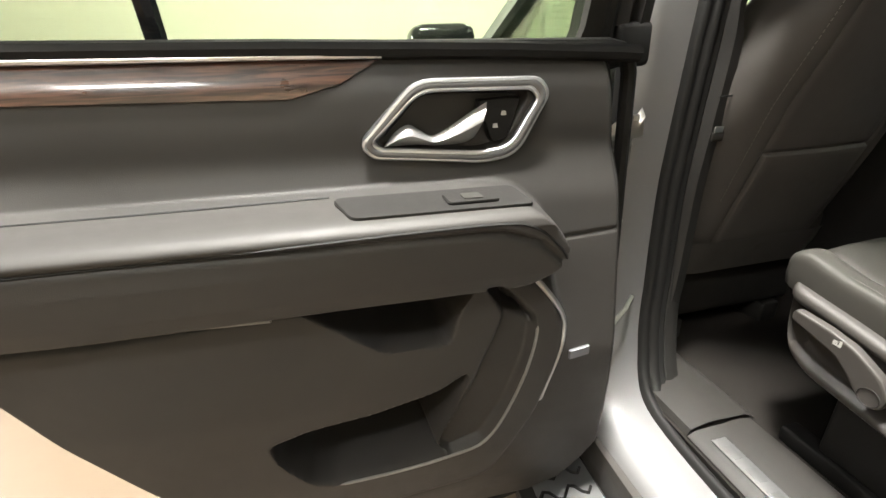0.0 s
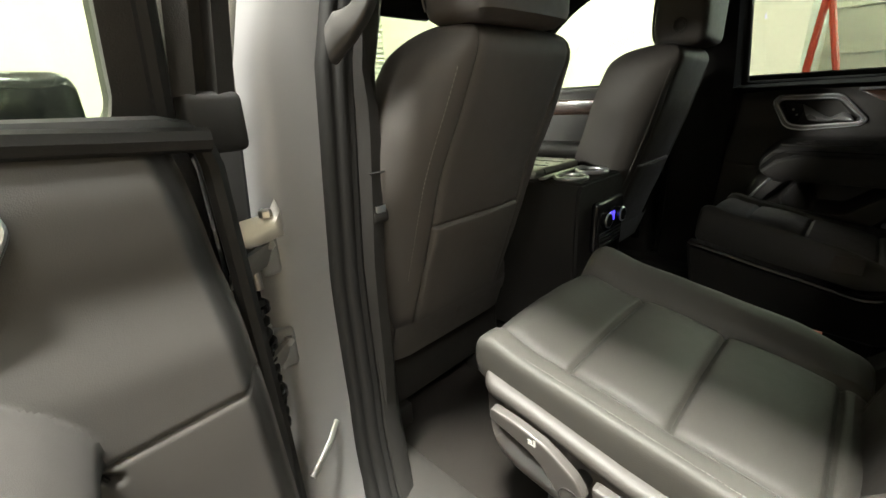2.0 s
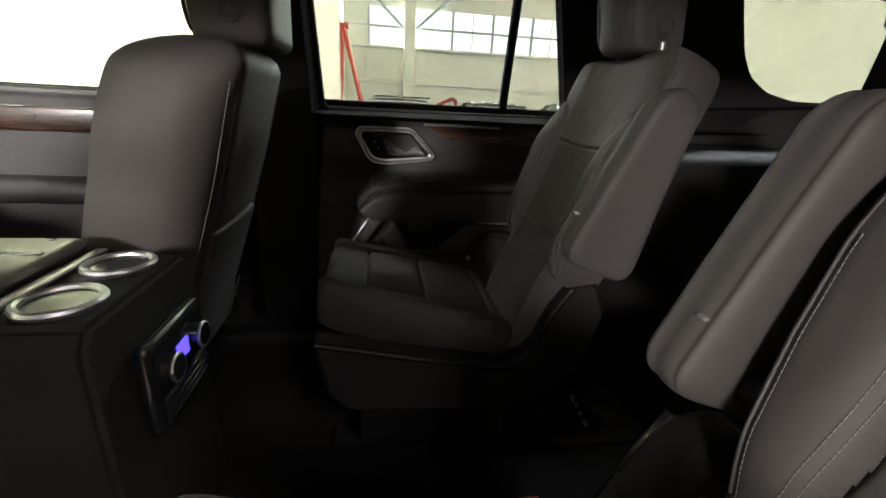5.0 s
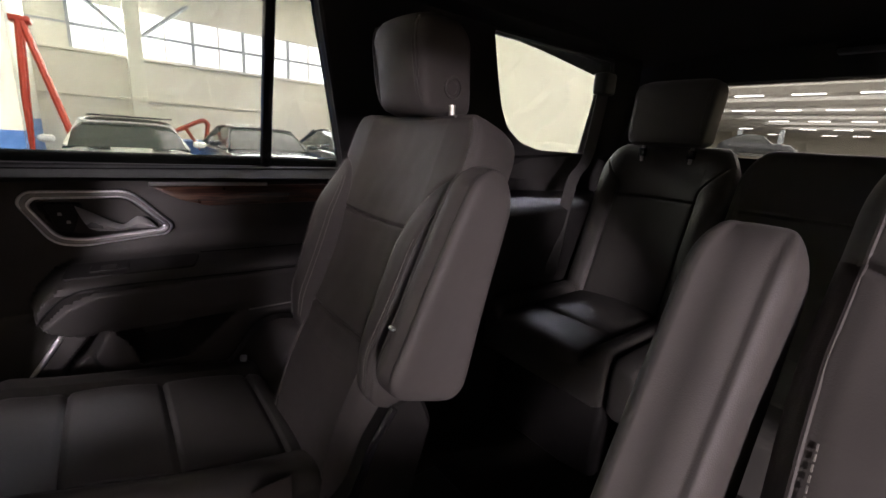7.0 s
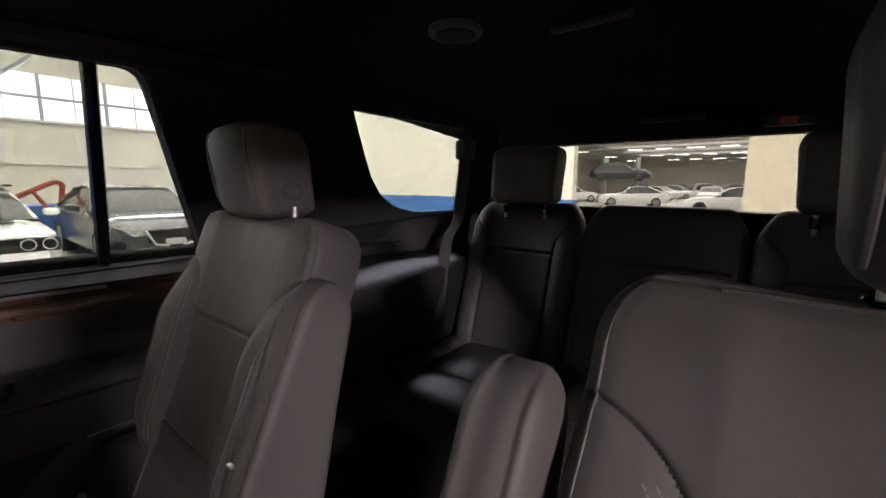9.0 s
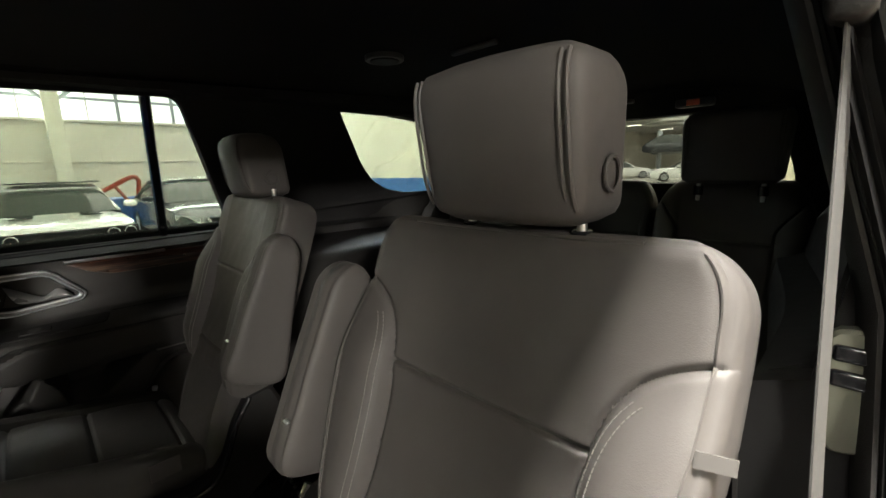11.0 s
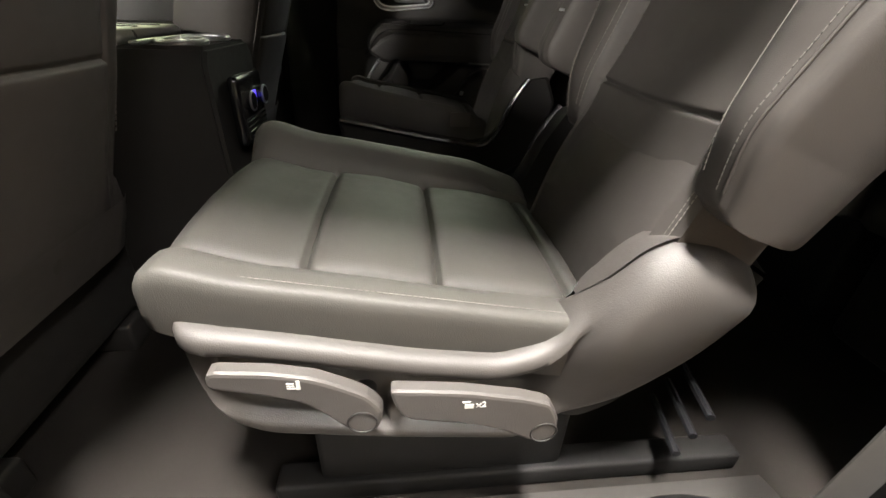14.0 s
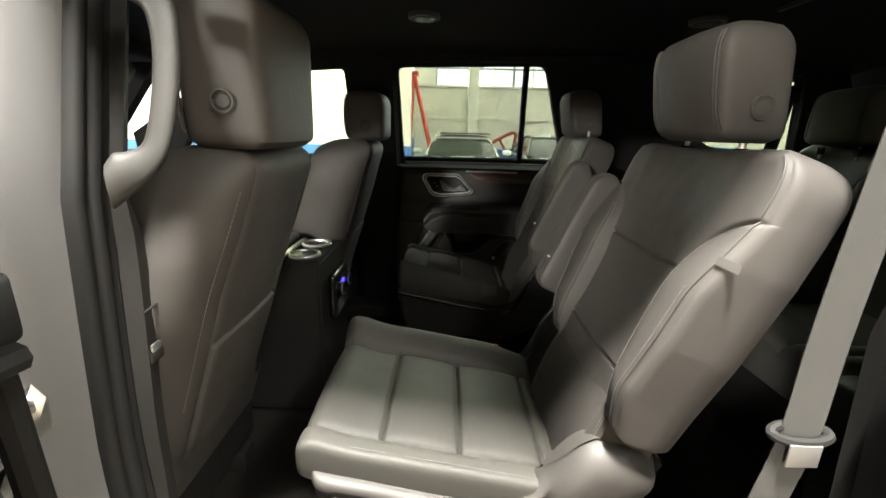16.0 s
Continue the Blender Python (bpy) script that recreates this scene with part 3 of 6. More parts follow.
outline = dense([(1.0, 1.30), (0.98, 1.42), (0.30, 1.79), (-0.5, 1.80), (-1.3, 1.80), (-2.0, 1.78), (-2.15, 1.60), (-2.22, 1.30), (-1.6, 1.30), (-1.0, 1.30), (-0.4, 1.30), (0.3, 1.30)], 6)
part("right_side_frame", plate(outline, [dense(W_FRONT, 2), dense(W_REAR, 3), dense(W_QUARTER, 2)], pr, 0.0, 0.06), LINER, car, "dark window pillars")
for nm, w in (("front_window", W_FRONT), ("rear_window", W_REAR), ("quarter_window", W_QUARTER)):
    g = part(nm, plate(w, [], pr, 0.045, 0.049), REARGLASS if nm != "front_window" else CLEARGLASS, car, "side window glass")
    g.visible_shadow = False
    part("window_rubber", tube([pr(a, b, 0.008) for a, b in w], 0.007, 6, True), RUBBER, g)
# B pillar trim on the right, with belt
part("right_pillar_trim", loft([[(xr(-0.15, z) - d, y, z) for y, d in ((-0.055, 0), (-0.07, 0.035), (-0.11, 0.05), (-0.20, 0.05), (-0.245, 0.035), (-0.262, 0))] for z in np.linspace(0.6, 1.74, 14)]), LINER, car)
part("right_inner_wall", rbox(0.83, 0.90, -2.2, 1.1, 0.45, 1.34, 0.01), LINER, car)
part("right_rocker", rbox(0.66, 0.80, -1.1, 0.9, FLOOR - 0.04, 0.62, 0.02), PLASTIC, car)

# rear quarter trim on the right, with its ledge
rows = []
for y in np.linspace(-1.02, -2.2, 24):
    xb = 0.47 + 0.035 * float(smooth(1.3, 1.75, -y))
    rows.append([(xr(y, 1.36) - 0.005, y, 1.40), (xr(y, 1.34) - 0.012, y, 1.33), (xr(y, 1.30) - 0.03, y, 1.262), (xb + 0.08, y, 1.250), (xb + 0.02, y, 1.243), (xb, y, 1.236), (xb - 0.012, y, 1.218), (xb - 0.012, y, 1.16), (xb + 0.01, y, 0.9), (xb, y, FLOOR)])
part("right_quarter_trim", loft(rows, False, False), PLASTIC, car, "black plastic rear side trim")
rows = []
for y in np.linspace(-1.08, -2.2, 24):
    xb = -0.80 + 0.08 * float(smooth(1.3, 2.0, -y))
    rows.append([(xl(1.75) + 0.03, y, 1.78), (xl(1.45) + 0.04, y, 1.50), (xb, y, 1.34), (xb + 0.01, y, 1.285), (xb + 0.06, y, 1.265), (xb + 0.07, y, 1.20), (xb + 0.05, y, 0.9), (xb + 0.06, y, FLOOR)])
part("left_quarter_trim", loft(rows, False, False), PLASTIC, car, "black plastic rear side trim")
part("rear_pillar_lining", loft([[(xl(z) + 0.035 + d, y, z) for y, d in ((-0.98 - 0.10 * math.sin(math.pi * min(1, max(0, (z - 0.7) / 0.9))), -0.02), (-1.10, 0.015), (-1.25, 0.02), (-1.45, 0.02))] for z in np.linspace(0.56, 1.78, 20)], False, False), LINER, car, "black rear pillar lining")
part("pillar_bulkhead", loft([[(xl(z) - 0.004, -1.112, z), (float(np.interp(z, [0.56, 0.9, 1.2, 1.265, 1.285, 1.34, 1.5, 1.78], [-0.735, -0.745, -0.725, -0.735, -0.785, -0.795, xl(1.45) + 0.045, xl(1.75) + 0.035])), -1.112, z)] for z in np.linspace(0.56, 1.80, 40)], False, False), LINER, car)
part("left_rear_upper", loft([[(xl(z) - 0.01, y, z) for z in np.linspace(1.28, 1.82, 10)] for y in np.linspace(-1.16, -2.27, 8)], False, False), PAINT, car)
part("left_roof_rail", rbox(-0.80, -0.66, -2.27, 0.8, 1.815, 1.905, 0.02), PAINT, car)
part("left_rear_skin", rbox(-0.93, -0.90, -2.3, -1.12, 0.5, 1.32, 0.01), PAINT, car)

# tail with the rear window
pt = lambda a, b, d: (a, -2.22 + 0.25 * max(0, b - 1.3) - d, b)
w_tail = rounded([(-0.66, 1.43), (-0.60, 1.665), (0.50, 1.665), (0.56, 1.43)], 0.03)
part("tailgate_frame", plate([(-0.80, 0.5), (-0.80, 1.3), (-0.68, 1.82), (0.62, 1.82), (0.72, 1.3), (0.72, 0.5)], [w_tail], pt, 0.0, 0.06), LINER, car, "black tailgate lining")
g = part("tail_window", plate(w_tail, [], pt, 0.03, 0.034), REARGLASS, car, "rear window glass")
g.visible_shadow = False

# left door opening: a pressed frame swept round the opening
opening = curve([(-0.035, 1.74), (-0.030, 1.37), (-0.035, 1.0), (-0.05, 0.74), (-0.10, 0.60), (-0.20, 0.545), (-0.45, 0.535), (-0.66, 0.56), (-0.80, 0.66), (-0.90, 0.80), (-1.02, 1.0), (-1.08, 1.30), (-1.03, 1.52), (-0.95, 1.72), (-0.88, 1.765), (-0.5, 1.775), (-0.12, 1.77)], 7, True)


def sweep(profile, first, last):
    """A strip along the opening; profile gives (inwards from the outer edge, into the opening)."""
    rings, n = [], len(opening)
    centre = np.array((-0.5, 1.2))
    for i in range(first, last):
        p = opening[i % n]
        d = opening[(i + 1) % n] - opening[(i - 1) % n]
        nn = np.array((-d[1], d[0])) / np.linalg.norm(d)
        if np.dot(nn, centre - p) < 0:
            nn = -nn
        k = 1 - 0.70 * float(smooth(-0.66, -0.90, p[0])) * float(smooth(0.56, 0.80, p[1]))
        rings.append([(xl(p[1] + nn[1] * b) + a * (k if a > 0 else 1), p[0] + nn[0] * b, p[1] + nn[1] * b) for a, b in profile])
    return loft(rings, False, False)


N = len(opening)
RIM = [(0.02, -0.16), (-0.012, -0.14), (-0.018, -0.06), (-0.012, -0.025), (0.004, -0.006), (0.03, 0.0), (0.075, 0.0), (0.10, -0.004)]
part("door_frame_paint", sweep(RIM, 15, 47), PAINT, car, "grey painted door frame")
part("pillar_paint", sweep(RIM[3:], 0, 16), PAINT, car, "grey painted door pillar")
part("pillar_applique", sweep(RIM[:4], 0, 16), GLOSS, car, "black pillar cover")
part("upper_door_frame", sweep(RIM, 46, N + 1), PLASTIC, car, "dark upper door frame")
part("door_seal", sweep([(0.095, -0.004), (0.097, 0.008), (0.105, 0.013), (0.114, 0.010), (0.119, 0.007), (0.124, 0.011), (0.132, 0.014), (0.141, 0.009), (0.145, 0.007), (0.150, 0.010), (0.157, 0.007), (0.16, -0.002)], 0, N + 1), RUBBER, car, "black rubber door seal", angle=70)
part("frame_trim", sweep([(0.158, 0.0), (0.162, 0.006), (0.175, 0.006), (0.20, -0.002), (0.225, -0.03), (0.23, -0.12)], 0, N + 1), PLASTIC, car, "black frame trim")
# left pillar lining and its grab handle
part("left_pillar_trim", loft([[(xl(z) + 0.150 + d * (1 - 0.8 * float(smooth(1.28, 1.42, z))), y, z) for y, d in ((-0.03, 0), (-0.055, 0.02), (-0.05, 0.045), (0.02, 0.06), (0.05, 0.03), (0.05, 0.0))] for z in np.linspace(0.58, 1.78, 24)]), PLASTIC, car, "black pillar lining")
part("trim_joint", tube([(xl(1.20) + 0.16, -0.062, 1.205), (xl(1.20) + 0.20, -0.056, 1.205)], 0.002, 6), RUBBER, car)
handle_at = lambda a, b, d: (-0.802 + 0.5 * a + 0.30 * max(0.0, b - 1.40) + 0.85 * d, -0.088 - a + 0.5 * d, b)
grip = curve([(-0.012, 1.640), (0.030, 1.632), (0.060, 1.600), (0.068, 1.53), (0.066, 1.47), (0.060, 1.425), (0.044, 1.395), (0.026, 1.378), (0.010, 1.364)], 6)
hole = curve([(-0.012, 1.600), (0.024, 1.594), (0.036, 1.575), (0.042, 1.53), (0.041, 1.47), (0.036, 1.437), (0.022, 1.428), (0.012, 1.426), (0.006, 1.415)], 6)
rings = []
for p, q in zip(grip, hole):
    m_, h_ = (np.array(p) + q) / 2, (np.array(p) - q) / 2
    rings.append([handle_at(*(m_ + h_ * math.copysign(abs(math.cos(w)) ** 0.6, math.cos(w))), 0.015 * math.copysign(abs(math.sin(w)) ** 0.6, math.sin(w))) for w in (2 * math.pi * k / 16 for k in range(16))])
part("grab_handle", loft(rings), PLASTIC3, car, "charcoal grab handle on the pillar")
# sill with scuff plate
part("sill_trim", loft([[(x, y, z) for x, z in ((-0.845, 0.525), (-0.84, 0.565), (-0.825, 0.575), (-0.72, 0.580), (-0.69, 0.574), (-0.685, 0.54))] for y in np.linspace(-0.255, -1.0, 8)]), PLASTIC3, car, "charcoal plastic sill trim")
TREAD2 = material("worn metal lettering", (0.2, 0.2, 0.2), rough=0.4, metal=0.8)
SILVER2 = material("dull brushed metal", (0.22, 0.22, 0.22), rough=0.45, metal=0.8, grain=0.2)
plate_ = part("scuff_plate", rbox(-0.815, -0.782, -0.62, -0.285, 0.574, 0.5795, 0.002), SILVER2, car, "brushed scuff plate with raised marks")
for k in range(5):
    part("raised_mark", rbox(-0.808, -0.789, -0.335 - 0.05 * k, -0.305 - 0.05 * k, 0.5795, 0.5805, 0.0004), TREAD2, plate_)
part("rocker_panel", loft([[(x, y, z) for x, z in ((-0.86, 0.52), (-0.95, 0.515), (-0.985, 0.49), (-0.99, 0.40), (-0.96, 0.30), (-0.82, 0.30))] for y in np.linspace(1.4, -1.3, 6)]), PLASTIC2, car)
board = part("running_board", loft([[(x, y, z) for x, z in ((-0.98, 0.385), (-0.99, 0.40), (-1.14, 0.40), (-1.165, 0.39), (-1.16, 0.34), (-0.98, 0.35))] for y in np.linspace(1.3, -1.35, 4)]), PLASTIC, car, "black running board")
TREAD = material("silver tread strip", (0.17, 0.173, 0.176), rough=0.45, metal=0.7)
part("tread_strip", rbox(-1.135, -0.995, -1.2, 1.1, 0.400, 0.4045, 0.002), TREAD, board, "silver tread strip with wavy ribs")
m = Mesh()
for k in range(-14, 26):
    y0 = -0.05 * k
    w = tube([(-1.13 + 0.012 * j, y0 + 0.014 * math.sin(j * 1.25), 0.405) for j in range(11)], 0.006, 6, flat=0.6)
    m.add(w.v, w.f)
part("wavy_ribs", m, RUBBER, board)
# front left door and outer mirror seen through the open door's glass
pl_ = lambda a, b, d: (-0.93 + 0.43 * max(0.0, b - 1.28) + d, a, b)
w_fl = rounded([(0.05, 1.30), (0.04, 1.70), (0.42, 1.66), (0.95, 1.30)], 0.03)
part("front_left_door", plate([(0.03, 0.45), (0.02, 1.76), (0.45, 1.72), (1.08, 1.30), (1.12, 0.45)], [w_fl], pl_, 0.0, 0.07), PAINT, car, "closed front door, grey")
part("front_left_lining", plate([(0.05, 0.55), (0.05, 1.29), (1.0, 1.27), (1.0, 0.55)], [], pl_, 0.075, 0.16), PLASTIC, car)
g = part("front_left_window", plate(w_fl, [], pl_, 0.03, 0.034), CLEARGLASS, car, "front door glass")
g.visible_shadow = False
wing = part("wing_mirror", rbox(-1.20, -0.98, 0.70, 0.85, 1.28, 1.42, 0.04), GLOSS, car, "black outer mirror")
part("mirror_arm", rbox(-1.0, -0.92, 0.74, 0.80, 1.27, 1.31, 0.01), GLOSS, wing)
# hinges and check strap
# solid box added to close the hinge gap and keep it black
part("hinge_gap_fill", rbox(-0.965, -0.900, 0.0, 0.02, 0.50, 1.32, 0.004), RUBBER, car, "dark fill closing the gap behind the hinges")
for z in (1.115, 0.955):
    h = part("door_hinge", rbox(-0.925, -0.893, -0.040, -0.010, z - 0.035, z + 0.035, 0.008), PAINT, car, "painted door hinge")
    part("bolt", disc((-0.908, -0.040, z + 0.015), (0, -1, 0), 0.009, 0.007, 6), STEEL, h)
    part("hinge_pin", disc((-0.932, -0.03, z - 0.05), (0, 0, 1), 0.008, 0.10, 10), STEEL, h)
    part("hinge_leaf", loft([[(x, y - 0.012 * math.sin(3 * k), z + dz) for x, y, dz in ((-0.985, -0.075, -0.018), (-0.975, -0.085, 0.016), (-0.90, -0.030, 0.020), (-0.905, -0.022, -0.016))] for k in (0, 0.4)]), STEEL, h)
boot = part("wiring_boot", tube([(-0.955, -0.055, 1.05 - 0.005 * k) for k in range(44)], [0.021 if k % 4 < 2 else 0.016 for k in range(44)], 12), RUBBER, car, "ribbed rubber wiring boot")
for z in (1.045, 0.985, 0.90):
    part("boot_collar", disc((-0.955, -0.055, z), (0, 0, 1), 0.025, 0.012), GLOSS, boot)
br = part("hinge_bracket", loft([[(x, -0.058 + 0.012 * math.cos(2.2 * k), z + 0.010 * math.sin(5 * k)) for x, z in ((-0.968, 1.152), (-0.945, 1.168), (-0.905, 1.172), (-0.893, 1.19), (-0.893, 1.155), (-0.93, 1.148))] for k in (0, 0.5, 1.0)]), STEEL, car, "zinc hinge bracket")
part("bolt", disc((-0.912, -0.06, 1.175), (0, 0, 1), 0.009, 0.010, 6), STEEL, br)
part("channel_cap", rbox(-0.992, -0.928, -0.105, -0.055, 1.268, 1.335, 0.010), RUBBER, car, "black plastic channel end cap")
chan = [(-0.998, -0.05), (-0.998, -0.098), (-0.976, -0.103), (-0.971, -0.084), (-0.959, -0.084), (-0.954, -0.103), (-0.934, -0.098), (-0.928, -0.05)]
part("window_channel", loft([[(x + 0.12 * (z - 1.33), y - 0.05 * (z - 1.33), z) for x, y in chan] for z in (1.33, 1.5, 1.74)]), PLASTIC, car, "black ribbed window channel")
part("door_end_panel", rbox(-1.0, -0.945, -0.04, -0.015, 0.55, 1.30, 0.006), GLOSS, car, "dark door end")
part("check_strap", tube([(-0.855, -0.05, 0.785), (-0.885, -0.075, 0.775), (-0.935, -0.10, 0.755)], 0.005, 8, flat=0.6), STEEL, car, "steel door check strap")
# windscreen, pillars, dash
ws = lambda a, b, d: (a, 1.32 - 0.95 * (b - 1.2) + d, b)
g = part("windscreen", plate([(-0.70, 1.18), (-0.60, 1.74), (0.58, 1.74), (0.70, 1.18)], [], ws, 0.0, 0.005), CLEARGLASS, car, "windscreen glass")
g.visible_shadow = False
for s in (-1, 1):
    part("front_pillar", tube([(s * 0.74, 1.30, 1.16), (s * 0.64, 0.78, 1.74)], 0.05, 8), LINER, car)
part("windscreen_header", rbox(-0.66, 0.64, 0.70, 0.86, 1.71, 1.79, 0.02), LINER, car)
part("bonnet", rbox(-0.85, 0.85, 1.35, 2.6, 0.6, 1.16, 0.1), PAINT, car)

dash = thing("dashboard", (0, 1.0, 0.9), "black dashboard with a raised screen", "dashboard")
part("dash_top", rbox(-0.72, 0.72, 0.85, 1.32, 0.85, 1.17, 0.06), PLASTIC, dash)
part("bulkhead", rbox(-0.86, 0.86, 1.24, 1.34, 0.45, 1.10, 0.02), LINER, dash)
part("centre_screen", rbox(-0.15, 0.15, 0.80, 0.84, 0.98, 1.15, 0.01), GLOSS, dash)
part("instrument_hood", rbox(-0.62, -0.26, 0.72, 0.95, 1.05, 1.2, 0.04), PLASTIC, dash)
wheel = thing("steering_wheel", (-0.44, 0.62, 1.21), "black leather steering wheel", "steering wheel")
ring = [(-0.44 + 0.185 * math.cos(q), 0.62 + 0.075 * math.sin(q), 1.21 + 0.17 * math.sin(q)) for q in (2 * math.pi * k / 40 for k in range(40))]
part("rim", tube(ring, 0.017, 10, True), LEATHER, wheel)
part("hub", rbox(-0.53, -0.35, 0.60, 0.67, 1.15, 1.27, 0.03), PLASTIC, wheel)
part("spoke", rbox(-0.61, -0.27, 0.61, 0.635, 1.195, 1.23, 0.01), SILVER, wheel)
part("column", tube([(-0.44, 0.66, 1.19), (-0.44, 0.9, 1.02)], 0.05, 10), PLASTIC, wheel)
mir = thing("interior_mirror", (0, 0.72, 1.66), "black interior rear-view mirror", "mirror")
part("shell", rbox(-0.13, 0.13, 0.66, 0.69, 1.60, 1.67, 0.012), GLOSS, mir)
part("glass", rbox(-0.122, 0.122, 0.6575, 0.6595, 1.607, 1.663, 0.0), MIRROR, mir)
part("stem", tube([(0, 0.69, 1.64), (0, 0.78, 1.72)], 0.012, 8), GLOSS, mir)

dome = thing("ceiling_lamp_inside", (0.10, -1.22, 1.78), "round grey reading lamp in the headliner", "lamp")
part("ring", disc((0.10, -1.235, 1.797), (0, 0, -1), 0.050, 0.012), PLASTIC2, dome)
part("lens", disc((0.10, -1.235, 1.786), (0, 0, -1), 0.038, 0.004), PLASTIC, dome)
lamp2 = thing("roof_vent", (0.13, -0.40, 1.79), "round black roof air vent", "vent")
part("ring", disc((0.13, -0.40, 1.80), (0, 0, -1), 0.048, 0.014), PLASTIC2, lamp2)
part("core", disc((0.13, -0.40, 1.787), (0, 0, -1), 0.034, 0.003), GLOSS, lamp2)

tail_ = thing("headliner_strip", (-0.11, -1.335, 1.79), "thin grey trim strip in the headliner", "trim strip")
part("strip", rbox(-0.184, -0.043, -1.342, -1.328, 1.783, 1.795, 0.004), PLASTIC2, tail_)
tail2 = thing("tail_lamp_strip", (-0.11, -2.07, 1.72), "slim grey strip above the rear window", "trim strip")
part("strip", rbox(-0.202, -0.023, -2.092, -2.06, 1.712, 1.726, 0.004), PLASTIC2, tail2)
hook = thing("tail_latch", (-0.40, -2.07, 1.69), "black latch with an orange mark above the rear window", "latch")
part("case", rbox(-0.45, -0.343, -2.092, -2.05, 1.676, 1.702, 0.008), PLASTIC2, hook)
part("orange_mark", rbox(-0.415, -0.378, -2.052, -2.046, 1.680, 1.698, 0.002), material("orange plastic", (0.5, 0.08, 0.02), 0.5), hook)
# panel low on the rear pillar with two slots, lamp light put into its colour
pan = part("pillar_panel", prism(rounded([(-0.797, 1.345), (-0.86, 1.345), (-0.865, 1.22), (-0.805, 1.20)], 0.02), lambda a, b, d: (a, -1.085 - d - 0.05 * (1.3 - b), b), 0.02, 0.0, 0.004), material("grey-green panel paled as if lit", (0.085, 0.085, 0.064), rough=0.6, grain=0.2, scale=500), car, "grey-green pillar panel with two slots, paled as if lit")
for z in (1.319, 1.292):
    part("slot", rbox(-0.834, -0.803, -1.089, -1.080, z - 0.009, z + 0.009, 0.004), GLOSS, pan)

# outer skin, wings, bonnet sides and wheels
arch = lambda y0: [(y0 + 0.47 * math.cos(q), 0.42 + 0.47 * math.sin(q)) for q in np.linspace(0, math.pi, 14)]
right_skin = [(2.55, 0.45), (2.60, 0.80), (2.45, 1.02), (1.35, 1.16), (1.0, 1.30), (-2.24, 1.30), (-2.30, 0.95), (-2.26, 0.45)]
low = [(-2.26, 0.42)] + arch(-1.55)[::-1] + arch(1.52)[::-1] + [(2.55, 0.42)]
side = lambda a, b, d: (0.975 - 0.07 * max(0.0, b - 0.85) - 0.06 * max(0.0, 0.6 - b) - 0.05 * max(0, a - 2.0) + d, a, b)
part("right_body_side", plate(right_skin + low, [], side, -0.03, 0.0), PAINT, car, "grey painted body side")
part("right_sill", rbox(0.82, 0.99, -1.05, 1.02, 0.36, 0.47, 0.03), PLASTIC3, car)
wing = [(2.55, 0.45), (2.60, 0.80), (2.45, 1.02), (1.35, 1.16), (1.13, 1.16), (1.13, 0.45)] + arch(1.52)
part("left_front_wing", plate([(2.55, 0.45), (2.60, 0.80), (2.45, 1.02), (1.35, 1.16), (1.13, 1.20), (1.13, 0.62)] + [p for p in arch(1.52)[::-1] if p[0] > 1.135] , [], lambda a, b, d: (-0.975 + 0.05 * max(0, a - 2.0) + d, a, b), 0.0, 0.03), PAINT, car, "grey painted front wing")
part("nose", loft([[(x, 2.55 + 0.08 * math.cos(x * 1.5), z) for x in np.linspace(-0.90, 0.90, 14)] for z in (0.42, 0.60, 0.80, 0.95, 1.04)], False, False), PAINT, car)
part("grille", rbox(-0.62, 0.62, 2.60, 2.64, 0.62, 0.98, 0.03), GLOSS, car, "black front grille")
part("front_bumper", rbox(-0.95, 0.95, 2.48, 2.66, 0.38, 0.60, 0.05), PLASTIC3, car)
part("rear_bumper", rbox(-0.94, 0.94, -2.42, -2.26, 0.42, 0.66, 0.05), PAINT, car)
part("tail_skin", plate([(-0.88, 0.6), (-0.88, 1.3), (-0.74, 1.84), (0.70, 1.84), (0.86, 1.3), (0.86, 0.6)], [w_tail], pt, 0.065, 0.09), PAINT, car, "grey painted tailgate")
part("right_roof_rail", rbox(0.60, 0.74, -2.25, 0.8, 1.815, 1.905, 0.02), PAINT, car)
for sy in (-1, 1):
    for y0 in (1.52, -1.55):
        tyre = part("wheel", disc((sy * 0.77, y0, 0.40), (sy, 0, 0), 0.40, 0.20, 32, 0.03), TYRE, car, "black tyre")
        part("rim", disc((sy * 0.962, y0, 0.40), (sy, 0, 0), 0.28, 0.014, 24), SILVER, tyre, "silver wheel rim")
        for k in range(6):
            q = math.pi * k / 3
            part("spoke", tube([(sy * 0.98, y0 + 0.05 * math.cos(q), 0.40 + 0.05 * math.sin(q)), (sy * 0.978, y0 + 0.25 * math.cos(q), 0.40 + 0.25 * math.sin(q))], 0.022, 6), SILVER, tyre)
    part("headlight", rbox(sy * 0.66, sy * 0.90, 2.56, 2.63, 0.82, 1.0, 0.03), CHROME, car, "clear headlight")
    part("tail_light", rbox(sy * 0.80, sy * 0.90, -2.33, -2.26, 0.9, 1.3, 0.02), RED, car, "red tail light")


# ---------------------------------------------------------------- seats
LABEL2 = material("dark woven label", (0.055, 0.048, 0.045), rough=0.8, grain=0.4)
def wrinkle(a, b, c, k=0.0021):
    return k * (noise.noise((a * 9, b * 9, c * 9)) + 0.5 * noise.noise((a * 24, b * 24, c * 24)))


def cap_in(t, r):
    """How far a rounded end has closed in, t metres from the end."""
    return r * (1 - math.sqrt(max(0.0, 1 - (1 - min(t, r) / r) ** 2)))


